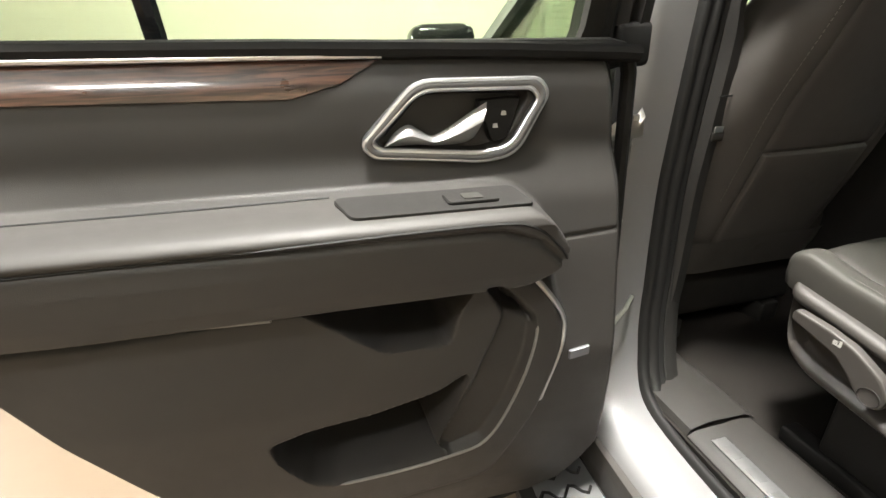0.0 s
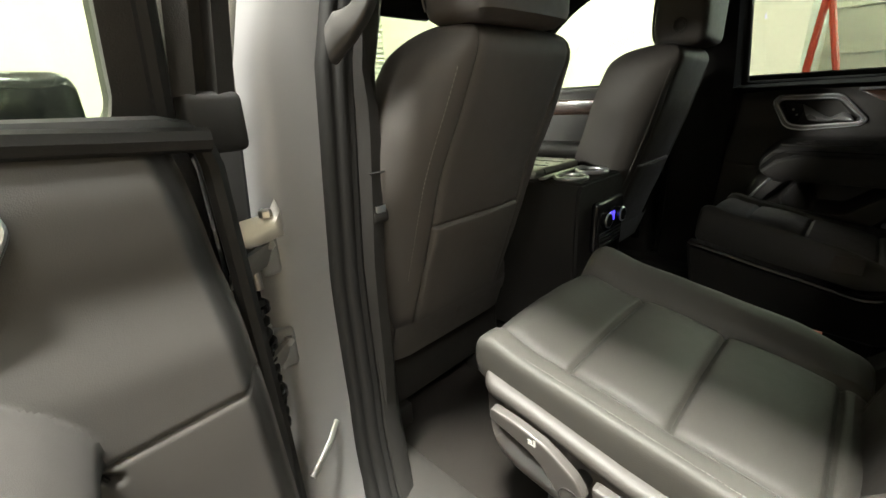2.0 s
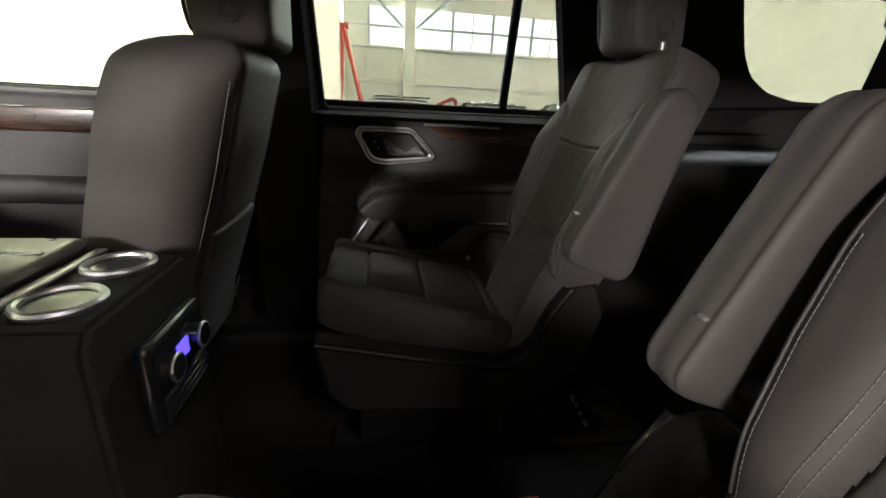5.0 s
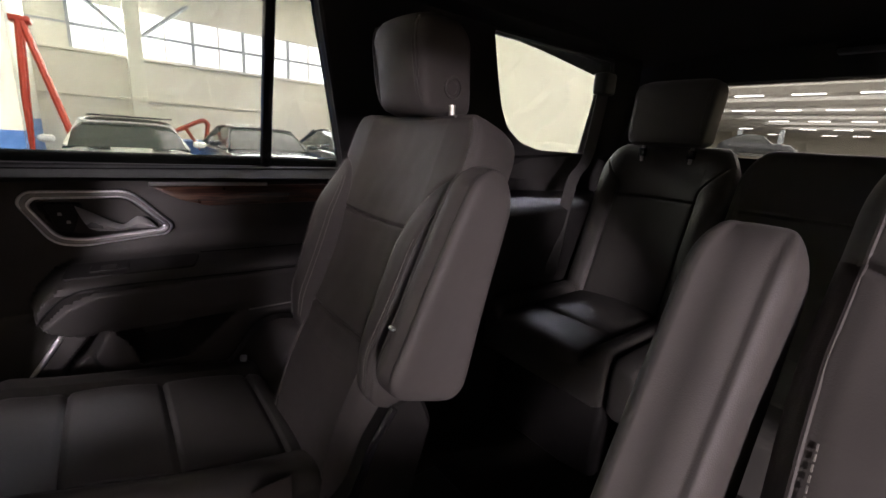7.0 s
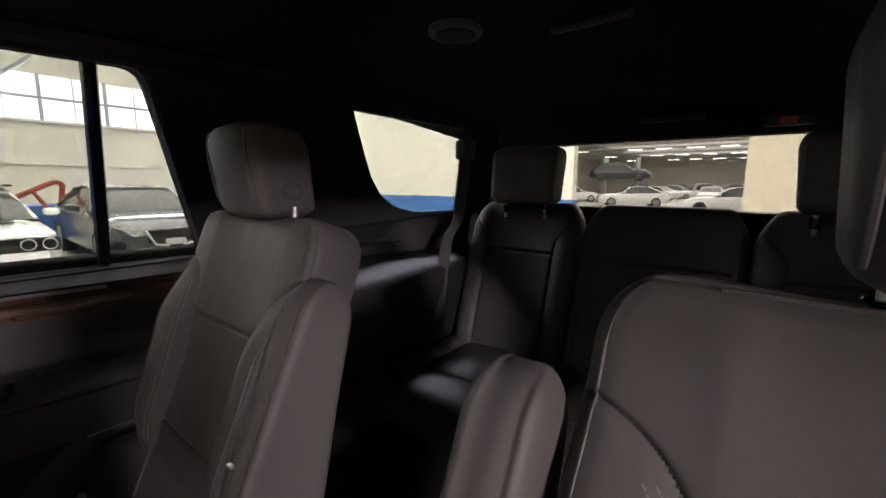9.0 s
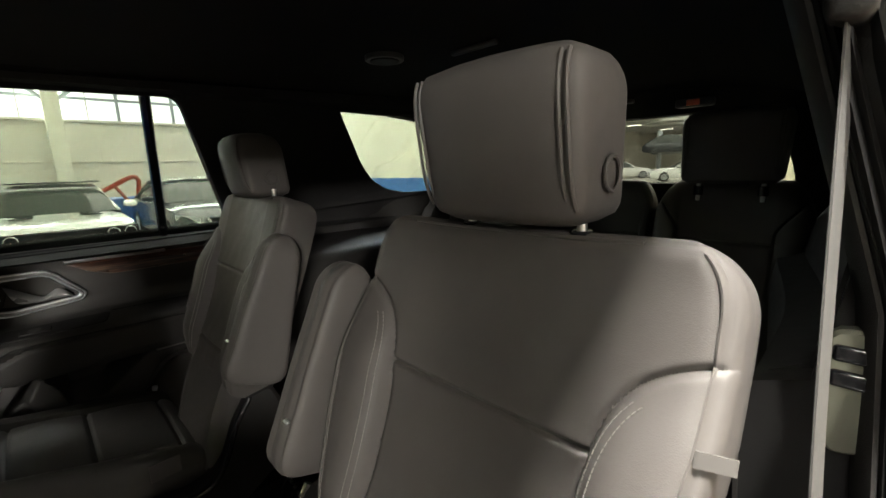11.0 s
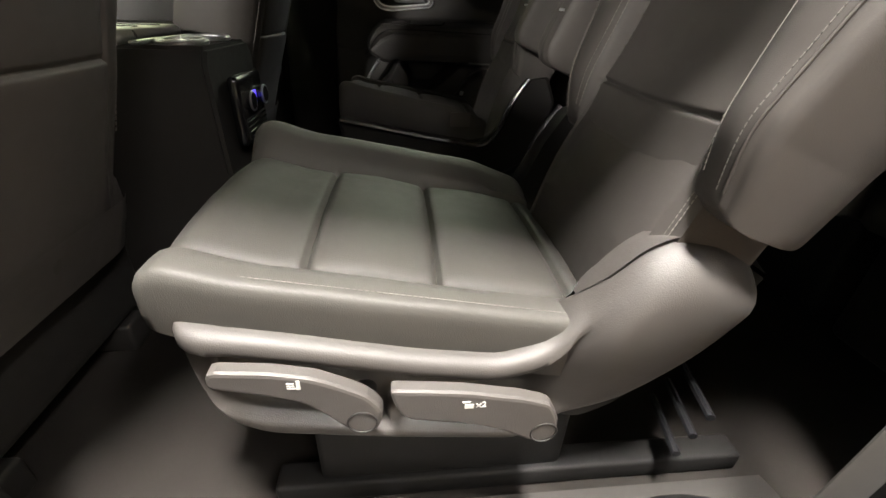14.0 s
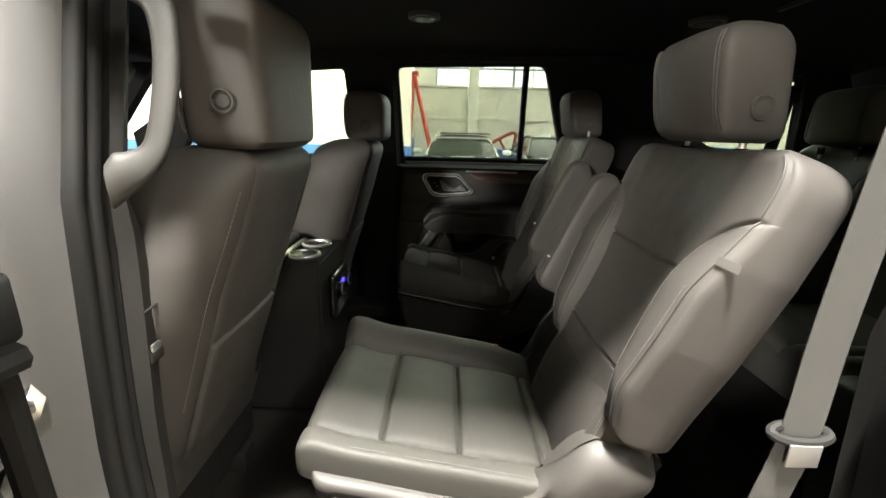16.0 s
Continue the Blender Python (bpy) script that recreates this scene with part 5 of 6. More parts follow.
        if k == 0:
            for a, b, w, h in ((-0.004, 0.001, 0.0035, 0.011), (0.002, -0.003, 0.009, 0.0018), (0.003, 0.0, 0.007, 0.0016), (0.003, 0.003, 0.007, 0.0016)):
                part("printed_mark", rbox(xo, xo + s * 0.0006, y_ + yo + a - w / 2, y_ + yo + a + w / 2, z_ + b - h / 2, z_ + b + h / 2, 0), WHITEMARK, lever)
        else:
            for a, b, w, h in ((0.0, -0.002, 0.009, 0.006), (0.003, 0.004, 0.008, 0.0015)):
                part("printed_mark", rbox(xo, xo + s * 0.0006, y_ + yo + a - w / 2, y_ + yo + a + w / 2, z_ + b - h / 2, z_ + b + h / 2, 0), WHITEMARK, lever)
            lettering("printed_lettering", "x2", 0.011, xo + s * 0.0004, y_ + yo - 0.0125, z_ - 0.004, s, WHITEMARK, lever)
    # frame under the cushion, rails and rear latch
    part("seat_pan", rbox(cc - 0.20, cc + 0.20, -0.68 + yo, -0.28 + yo, 0.74, 0.85, 0.02), PLASTIC, t)
    part("riser", rbox(cc + s * 0.15, cc + s * 0.20, -0.70 + yo, -0.36 + yo, FLOOR + 0.03, 0.75, 0.01), RUBBER, t)
    part("riser", rbox(cc - s * 0.16, cc - s * 0.22, -0.70 + yo, -0.36 + yo, FLOOR + 0.03, 0.75, 0.01), RUBBER, t)
    for q in (-0.19, 0.19):
        part("floor_rail", rbox(cc + q - 0.020, cc + q + 0.020, -0.98 + yo, -0.30 + yo, FLOOR, FLOOR + 0.035, 0.006), RUBBER, t)
    for k in range(3):
        part("latch_bar", tube([(cc + s * 0.14, -0.86 + yo - 0.012 * k, FLOOR + 0.09 + 0.035 * k), (cc + s * 0.235, -0.84 + yo - 0.012 * k, FLOOR + 0.09 + 0.035 * k)], 0.006, 8), GLOSS, t)
    if s > 0:
        cover = part("rail_cover", rbox(cc - 0.255, cc - 0.05, -1.115, -0.86, FLOOR + 0.002, FLOOR + 0.024, 0.010), PLASTIC2, t, "smooth plastic rail cover on the carpet")
        for k in range(4):
            part("latch_hook", tube(curve([(cc - 0.225 + 0.03 * k, -0.90, FLOOR + 0.02), (cc - 0.22 + 0.03 * k, -0.935, FLOOR + 0.065), (cc - 0.215 + 0.03 * k, -0.975, FLOOR + 0.05), (cc - 0.213 + 0.03 * k, -0.985, FLOOR + 0.02)], 5), 0.006, 8), GLOSS, cover, "black latch hook")
        part("latch_rod", tube([(cc - 0.24, -0.94, FLOOR + 0.06), (cc - 0.11, -0.955, FLOOR + 0.06)], 0.005, 8), STEEL, cover)
    part("isofix_knob", disc((cc + s * 0.19, -0.682 + yo, 0.895), (0, 1, 0.3), 0.008, 0.012, 12), CHROME, t)
    # folded-up armrest on the inner side, thicker at its pivot end
    rings = []
    mid, thin = (0.240, 0.033) if wide > 0.95 else (0.256, 0.031)
    for h in sorted(set(np.linspace(-0.008, 0.312, 44).round(5)) | {-0.0075, -0.006, -0.003, 0.3115, 0.310, 0.307}):
        c = max(cap_in(h + 0.008, 0.035), cap_in(0.312 - h, 0.05))
        n1, n0 = float(np.interp(h, [0, 0.05, 0.30], [0.066, 0.064, 0.046])), float(np.interp(h, [0, 0.1, 0.30], [-0.070, -0.055, -0.030]))
        ring = []
        for i in range(64):
            q = 2 * math.pi * i / 64
            x = (thin - c * 0.36) * math.copysign(abs(math.cos(q)) ** 0.38, math.cos(q))
            y = math.copysign(abs(math.sin(q)) ** 0.38, math.sin(q)) * ((n1 - n0) / 2 - c * 0.8)
            if y > 0:
                y -= 0.005 * math.exp(-((x + 0.012) / 0.0032) ** 2) + 0.003 * math.exp(-((x - 0.019) / 0.0028) ** 2)
            ring.append(B(-mid - (thin - x) / wide, h, (n1 + n0) / 2 + y + wrinkle(x, h, 3.0, 0.0014)))
        rings.append(ring)
    arm = part("armrest", loft(rings), LEATHER, t, "black leather armrest folded up", angle=60)
    part("armrest_pivot", tube([B(-mid + 0.030, 0.03, -0.02), B(-mid - 0.030 / wide, 0.03, -0.02)], 0.022, 18), PLASTIC, arm)
    part("armrest_release", rbox(-0.006, 0.006, -0.003, 0.003, -0.002, 0.002, 0.0015), CHROME, arm, "small chrome release catch").data.transform(Matrix.Translation(B(-mid - 0.018 / wide, 0.074, 0.063)))
    # belt buckle and maker's label on the inner side
    if s > 0:
        part("side_label", rbox(cc - s * 0.230, cc - s * 0.2325, -0.645 + yo, -0.588 + yo, 0.872, 0.912, 0.0), LABEL2, cush, "grey woven label")
        return t
    buckle = part("belt_buckle", rbox(cc - s * 0.252, cc - s * 0.232, -0.640 + yo, -0.605 + yo, 0.80, 0.888, 0.006), GLOSS, t, "black belt buckle with a red button")
    part("red_button", rbox(cc - s * 0.25, cc - s * 0.236, -0.636 + yo, -0.609 + yo, 0.887, 0.892, 0.002), RED, buckle)
    return t


captain_seat(-0.525, -0.461, -1, 0.0, "black leather second-row captain seat behind the open door")
captain_seat(0.317, 0.425, 1, -0.035, "black leather second-row captain seat beside the closed door", 0.86)


def front_seat(cx, s, label, wide=1.0, yo=0.0):
    t = thing("front_seat", (cx, 0.2, FLOOR), label, "car seat", "front seats")
    hw0, hh0 = (0.272, 0.238) if yo == 0 else (0.235, 0.17)
    half = lambda z: float(np.interp(z, [0.77, 0.95, 1.15, 1.26, 1.33, 1.38, 1.43], [0.185, 0.215, 0.236, 0.230, 0.213, 0.192, 0.160])) * wide
    zs = sorted(set(np.linspace(0.775, 1.43, 50).round(4)) | {round(1.43 - q, 5) for q in (0.002, 0.006, 0.012, 0.02)} | {round(1.088 + d, 5) for d in (-0.008, -0.004, -0.002, 0, 0.002, 0.004, 0.008)})
    rings = []
    for z in zs:
        hw = half(z)
        cols = [-(0.135 + (hw - 0.135) * f) for f in (1, 0.985, 0.95, 0.88, 0.78, 0.65, 0.5, 0.35, 0.2, 0.1)] + [-0.141, -0.138, -0.135, -0.132, -0.129] + list(np.linspace(-0.115, 0, 7))
        cols += [-c for c in cols[-2::-1]]
        pts = []
        for a in cols:
            m = abs(a)
            tt = max(0, (m - 0.135) / (hw - 0.135))
            p = -0.085 * (1 - math.sqrt(max(0, 1 - tt * tt))) + 0.006 * (1 - (min(m, 0.135) / 0.135) ** 2)
            p -= 0.005 * math.exp(-((m - 0.135) / 0.004) ** 2)
            if m < 0.135:
                p -= 0.006 * math.exp(-((z - 1.088) / 0.004) ** 2) - 0.006 * float(smooth(1.092, 1.084, z))
            pts.append((a, p + wrinkle(a + cx, z, 2.0)))
        side = [(hw, -0.11), (hw - 0.002, -0.16), (hw - 0.02, -0.195), (hw - 0.05, -0.205), (hw * 0.55, -0.165)]
        pts += side + [(0, -0.155)] + [(-a, p) for a, p in side[::-1]]
        c = max(cap_in(1.43 - z, 0.05), cap_in(z - 0.775, 0.03))
        base = -0.079 - 0.326 * (z - 1.098) + yo
        lean_in = -s * 0.034 * float(smooth(1.15, 1.40, z))
        rings.append([(cx + lean_in + a * (1 - 0.8 * c / hw), base - (-0.085 + (p + 0.085) * (1 - 0.85 * c / 0.05)), z) for a, p in pts])
    back = part("backrest", loft(rings), LEATHER, t, "black leather seat back")
    rear = lambda z: -0.079 - 0.326 * (z - 1.098) + yo
    for q in (-1, 1):
        part("seam_thread", stitches([(cx + q * 0.172 - s * 0.034 * float(smooth(1.15, 1.40, z)), rear(z) + 0.0065, z) for z in np.linspace(0.98, 1.36, 40)], 0.009, 0.006, 0.0008), THREAD, back)
    kick = [[(cx + a, rear(z) - 0.0125 + 0.085 * (1 - math.sqrt(max(0, 1 - min(1, max(0, (abs(a) - 0.135) / 0.10)) ** 2))), z) for a in np.linspace(-0.19, 0.19, 24)] for z in np.linspace(0.775, 0.87, 6)]
    part("kick_panel", loft(kick, False, False), PLASTIC2, t, "charcoal plastic kick panel")
    part("cushion", rbox(cx - 0.25, cx + 0.25, 0.02, 0.52, 0.78, 0.93, 0.05), LEATHER, t)
    part("seat_base", rbox(cx - 0.23, cx + 0.23, 0.05, 0.48, 0.62, 0.80, 0.02), PLASTIC, t)
    for q in (-0.16, 0.16):
        part("floor_rail", rbox(cx + q - 0.03, cx + q + 0.03, 0.04, 0.5, FLOOR, 0.62, 0.008), PLASTIC, t)
    part("recliner_cover", rbox(cx + s * 0.235, cx + s * 0.262, -0.02, 0.30, 0.72, 0.84, 0.012), PLASTIC, t)
    headrest(t, cx, -0.135 + yo, 1.424, hw0, 0.135, hh0, 0.0, -1)
    return t


front_seat(-0.48, -1, "black leather driver's seat seen from behind")
front_seat(0.375, 1, "black leather front passenger seat seen from behind", 0.90, -0.05)


# third row
def third_back(cx, w, label, head):
    t = thing("third_row_seat", (cx, -1.75, FLOOR), label, "car seat", "third-row seats")
    half = lambda z: w / 2 - 0.03 * float(smooth(1.36, 1.455, z))
    shs = (lambda z: (w / 2) * 0.62 + w * 0.16 * float(smooth(1.31, 1.42, z))) if head else (lambda z: w * 0.47)
    part("backrest", back_mesh(cx, 1, 0, 0.90, 1.452, 0.30, (-1.855, 1.29), half, shs, (1.288,), 0.11, 0.018 if head else 0.008, 0.04, 0.03), LEATHER2, t)
    part("cushion", cushion_mesh(cx - w / 2, cx - w * 0.34, cx + w * 0.34, cx + w / 2, 0.0, -1.36, -1.80, (-1.50,), 0.927 + 0.03, 0.0, 0.012, 0.012, 0.14), LEATHER2, t)
    part("seat_base", rbox(cx - w * 0.45, cx + w * 0.45, -1.80, -1.42, FLOOR, 0.84, 0.02), PLASTIC, t)
    if head:
        headrest(t, cx, -1.895, 1.448, 0.25, 0.10, 0.195, 0.1, 0)
    return t


third_back(0.29, 0.41, "black leather third-row seat with a headrest", True)
third_back(-0.138, 0.43, "black leather middle third-row seat, no headrest", False)
third_back(-0.545, 0.37, "black leather third-row seat with a headrest", True)

# ---------------------------------------------------------------- centre console
con = thing("centre_console", (0.0, 0.15, FLOOR), "black centre console with cup holders and a rear climate panel", "console")
prof = [(-0.135, 0.60), (-0.14, 0.9), (-0.135, 1.06), (-0.115, 1.088), (0.13, 1.088), (0.15, 1.06), (0.155, 0.9), (0.15, 0.60)]
part("console_body", loft([[(x, y + (0.02 * (z - 0.6) if k == 0 else 0), z) for x, z in prof] for k, y in enumerate((-0.13, 0.0, 0.30, 0.62))]), PLASTIC, con, bevel=0.008)
part("rear_panel", rbox(-0.072, 0.094, -0.150, -0.125, 0.885, 1.03, 0.012), GLOSS, con, "gloss black rear panel")
part("climate_display", rbox(-0.006, 0.028, -0.1525, -0.149, 0.966, 0.992, 0.001), SCREEN, con, "blue lit climate display")
for x in (-0.034, 0.056):
    k = part("climate_knob", disc((x, -0.150, 0.978), (0, -1, 0), 0.019, 0.016), GLOSS, con)
    part("knob_ring", tube([(x + 0.019 * math.cos(q), -0.163, 0.978 + 0.019 * math.sin(q)) for q in (2 * math.pi * i / 24 for i in range(24))], 0.0025, 6, True), CHROME, k)
vent = part("air_vent", rbox(-0.06, 0.082, -0.151, -0.14, 0.895, 0.945, 0.006), PLASTIC, con)
for k in range(4):
    part("vent_slat", rbox(-0.054, 0.076, -0.1535, -0.149, 0.902 + 0.011 * k, 0.906 + 0.011 * k, 0.001), GLOSS, vent)
LIDMETAL = material("pale satin metal", (0.30, 0.298, 0.292), rough=0.3, metal=0.6, vary=0.05)
# pale metal on the lid stands in for the wall mirrored in it
lid = part("console_lid", rbox(-0.12, 0.135, 0.02, 0.36, 1.086, 1.115, 0.014), LIDMETAL, con, "sliding lid, paled to stand in for a reflection")
for x in (-0.04, 0.05):
    part("lid_groove", rbox(x - 0.006, x + 0.006, 0.03, 0.35, 1.1145, 1.1165, 0.0005), GLOSS, lid)
for x in (-0.055, 0.07):
    cup = part("cup_holder", tube([(x + 0.043 * math.cos(q), -0.055 + 0.043 * math.sin(q), 1.092) for q in (2 * math.pi * i / 28 for i in range(28))], 0.006, 8, True), CHROME, con, "chrome rimmed cup holder")
    part("cup_well", disc((x, -0.055, 1.089), (0, 0, 1), 0.041, 0.003), GLOSS, cup)
part("trim_strip", rbox(-0.118, 0.133, -0.006, 0.012, 1.088, 1.096, 0.003), CHROME, con)

# ---------------------------------------------------------------- seat belts
belt = thing("seat_belt", (-0.79, -0.98, 0.7), "grey second-row seat belt hanging at the pillar, with its latch plate", "seat belt")


def strap(points, wide, across):
    """A flat band along points; across: its width direction."""
    a = Vector(across).normalized()
    rings = []
    for i, p in enumerate(points):
        p = Vector(p)
        d = (Vector(points[min(i + 1, len(points) - 1)]) - Vector(points[max(i - 1, 0)])).normalized()
        n = d.cross(a).normalized()
        rings.append([p - a * wide / 2 - n * 0.0008, p + a * wide / 2 - n * 0.0008, p + a * wide / 2 + n * 0.0008, p - a * wide / 2 + n * 0.0008])
    return loft(rings)


part("webbing", strap(curve([(-0.785, -1.0, 1.63), (-0.80, -0.963, 1.36), (-0.81, -0.945, 1.22), (-0.822, -0.930, 1.10), (-0.830, -0.905, 1.0), (-0.836, -0.875, 0.85), (-0.835, -0.845, 0.64)], 6), 0.047, (0.1, 1, 0)), BELT, belt)
tongue = part("latch_plate", tube([(-0.822 + 0.010 * math.sin(q), -0.931 + 0.036 * math.cos(q), 1.105 + 0.006 * math.sin(q)) for q in (2 * math.pi * k / 24 for k in range(24))], 0.0065, 8, True), RUBBER, belt, "black oval latch plate")
part("steel_tongue", rbox(-0.839, -0.836, -0.948, -0.908, 1.068, 1.100, 0.001), SILVER2, tongue)
part("belt_loop", rbox(-0.80, -0.77, -1.01, -0.955, 1.61, 1.66, 0.01), PLASTIC, belt)
belt3 = thing("seat_belt", (0.52, -1.75, 0.9), "black third-row seat belt hanging beside the quarter window", "seat belt")
part("webbing", strap(curve([(0.50, -1.83, 1.64), (0.505, -1.80, 1.40), (0.50, -1.72, 1.30), (0.49, -1.66, 1.0)], 6), 0.047, (0.3, 1, 0)), BELT, belt3)
part("belt_loop", rbox(0.48, 0.53, -1.87, -1.80, 1.60, 1.67, 0.012), PLASTIC, belt3)


# ---------------------------------------------------------------- doors
# pale colour for highlights painted along the door lining's edges
EDGE_SHINE = material("pale painted edge highlight", (0.17, 0.165, 0.158), rough=0.4)
BEZEL = material("dark satin metal", (0.16, 0.16, 0.168), rough=0.36, metal=0.7, vary=0.05)
def door(name, place, tilt, label, reach=2.0):
    """A rear door lining: u along the door from its hinge, w height, v into the cabin; place maps them to the world."""
    t = thing(name, place(0.5, 0.1, 0.5), label, "car door", "rear doors")
    P = lambda u, w, v: place(u, v, w + tilt * (u - 0.45))
    bw = [0.376, 0.50, 0.65, 0.82, 1.0, 1.10, 1.165, 1.21, 1.26, 1.30]
    bv = [0.160, 0.195, 0.215, 0.226, 0.212, 0.200, 0.173, 0.177, 0.175, 0.150]
    aw = [0.98, 0.995, 1.02, 1.06, 1.084, 1.092, 1.103, 1.111, 1.117, 1.122]
    av = [0.286, 0.292, 0.298, 0.301, 0.301, 0.305, 0.302, 0.293, 0.270, 0.225]
    wd = np.linspace(0.34, 1.34, 401)
    gk = np.exp(-(np.arange(-14, 15) / 6.0) ** 2)
    vd = np.convolve(np.pad(np.interp(wd, bw, bv), 14, mode="edge"), gk / gk.sum(), "valid")
    ow, omin = [0.376, 0.40, 0.445, 0.56, 0.75, 1.0, 1.15, 1.30], [0.36, 0.24, 0.15, 0.082, 0.085, 0.092, 0.100, 0.118]
    qw, omax = [0.376, 0.42, 0.573, 0.662, 0.776, 0.878, 0.95, 1.0, 1.30], [0.70, 0.775, 0.85, 0.89, 0.97, 1.045, 1.10, 1.14, 1.20]

    def line_to(line, U, V):
        best = np.full(np.shape(U), 9.0)
        for (x0, y0), (x1, y1) in zip(line, line[1:]):
            dx, dy = x1 - x0, y1 - y0
            k = np.clip(((U - x0) * dx + (V - y0) * dy) / (dx * dx + dy * dy), 0, 1)
            best = np.minimum(best, np.hypot(U - x0 - k * dx, V - y0 - k * dy))
        return best

    def sd(poly, U, V):
        """Distance to a polygon's rim, negative inside."""
        inside = np.zeros(np.shape(U), bool)
        for (x0, y0), (x1, y1) in zip(poly, poly[1:] + poly[:1]):
            if y0 != y1:
                inside ^= ((y0 > V) != (y1 > V)) & (U < (x1 - x0) * (V - y0) / (y1 - y0) + x0)
        d = line_to(poly + poly[:1], U, V)
        return np.where(inside, -d, d)
    pull = rounded([(0.650, 0.993), (0.613, 0.966), (0.525, 0.899), (0.424, 0.896), (0.412, 0.945), (0.372, 0.996)], 0.018)
    pocket = rounded([(0.714, 0.758), (0.706, 0.715), (0.669, 0.661), (0.635, 0.645), (0.518, 0.650), (0.435, 0.662), (0.457, 0.680), (0.450, 0.708), (0.398, 0.840), (0.45, 0.812), (0.558, 0.787), (0.65, 0.777)], 0.012)
    recess = rounded([(0.490, 1.192), (0.430, 1.252), (0.275, 1.250), (0.315, 1.180), (0.350, 1.172), (0.485, 1.185)], 0.012)
    channel = rounded([(0.360, 1.003), (0.283, 0.912), (0.293, 0.857), (0.332, 0.747), (0.374, 0.680), (0.435, 0.660), (0.457, 0.680), (0.450, 0.708), (0.395, 0.817), (0.339, 0.933), (0.376, 0.998)], 0.010)
    notch = rounded([(0.380, 1.004), (0.354, 1.006), (0.287, 0.926), (0.284, 0.904), (0.333, 0.935)], 0.008)
    arm = rounded([(1.5, 1.124), (0.37, 1.127), (0.312, 1.124), (0.270, 1.088), (0.250, 1.052), (0.262, 1.018), (0.31, 0.992), (0.64, 0.990), (1.5, 0.986)], 0.03)
    insert = rounded([(1.5, 1.0), (0.26, 1.0), (0.232, 0.895), (0.232, 0.86), (0.275, 0.72), (0.36, 0.575), (0.72, 0.53), (0.80, 0.62), (1.5, 1.0)][:-1], 0.03)

    def v_at(U, V):
        U, V = np.asarray(U, float), np.asarray(V, float)
        v = np.interp(V, wd, vd)
        v = v + 0.038 * smooth(0.016, -0.014, sd(insert, U, V))
        k = smooth(0.007, -0.009, sd(arm, U, V))
        v = v + (np.interp(V, aw, av) - v) * k
        v = v - 0.035 * smooth(0.85, 1.15, U) * smooth(1.1, 0.9, V)
        v = v - 0.125 * smooth(0.003, -0.018, sd(pull, U, V))
        v = v - 0.145 * smooth(0.003, -0.020, sd(pocket, U, V))
        v = v - 0.020 * smooth(0.002, -0.009, sd(channel, U, V)) - 0.035 * smooth(0.002, -0.012, sd(notch, U, V))
        for ln, d, w_ in (([(1.5, 1.095), (0.36, 1.088), (0.305, 1.068), (0.245, 1.015)], 0.008, 0.0045), ([(1.5, 0.962), (0.98, 0.969), (0.82, 0.975), (0.60, 0.984)], 0.008, 0.0045), ([(0.245, 1.03), (0.08, 1.04)], 0.004, 0.003)):
            v = v - d * np.exp(-(line_to(ln, U, V) / w_) ** 2)
        return v

    def lining_v(U, V):
        f0, f1 = np.interp(V, ow, omin), np.minimum(np.interp(V, qw, omax), reach)
        e = np.minimum(U - f0, f1 - U)
        v = v_at(U, V) - 0.030 * smooth(0.004, -0.006, sd(recess, U, V))
        return v - 0.045 * (1 - smooth(0, 0.035, e)) - 0.03 * (1 - smooth(0, 0.04, V - 0.376))
    fine = 330 if tilt else 170
    ws_ = np.linspace(0.376, 1.30, fine)
    fs = np.array(sorted(set(np.linspace(0, 1, fine).round(5)) | {0.002, 0.007, 0.012, 0.993, 0.998}))
    lo_, hi_ = np.interp(ws_, ow, omin), np.minimum(np.interp(ws_, qw, omax), reach)
    UU = lo_[:, None] + (hi_ - lo_)[:, None] * fs[None, :]
    WW = np.repeat(ws_[:, None], len(fs), 1)
    VV = lining_v(UU, WW)
    rows = [[P(UU[i, j], WW[i, j], VV[i, j]) for j in range(len(fs))] for i in range(len(ws_))]
    lining = part("door_lining", loft(rows, False, False), VINYL, t, "black moulded door lining")
    # shell behind it
    shell_poly = rounded([(0.085, 1.31), (0.075, 0.9), (0.07, 0.55), (0.14, 0.40), (0.36, 0.345), (0.66, 0.345), (0.76, 0.44), (0.85, 0.64), (min(0.99, reach), 0.86), (min(1.16, reach), 1.31)], 0.04)
    part("door_shell", prism(shell_poly, lambda a, b, d: P(a, b, d), 0.0, 0.09, 0.01), GLOSS, t, "dark door shell")
    part("shell_gasket", tube([P(a, b, 0.13) for a, b in shell_poly], 0.012, 8, True), RUBBER, t)
    # belt moulding, veneer and its chrome strip
    part("belt_seal", tube([P(u, w - (0.0 if tilt else 0.012), 0.158) for u, w in ((0.09, 1.298), (0.3, 1.305), (0.6, 1.309), (1.02, 1.309))], 0.012 if tilt else 0.009, 8), RUBBER, lining)
    surf = lambda u, w: float(v_at(u, w))
    drop, proud = (0.0, 0.009) if tilt else (0.020, 0.012)
    veneer_top = [(0.478, 1.2985 - drop), (0.60, 1.2985 - drop), (0.75, 1.2975 - drop), (1.01, 1.2965 - drop)]
    veneer_bot = [(0.478, 1.2970 - drop), (0.535, 1.266 - drop), (0.600, 1.248 - drop), (1.01, 1.2515 - drop)]
    ucols = np.linspace(0.48, min(1.01, reach - 0.03), 40)
    vr = []
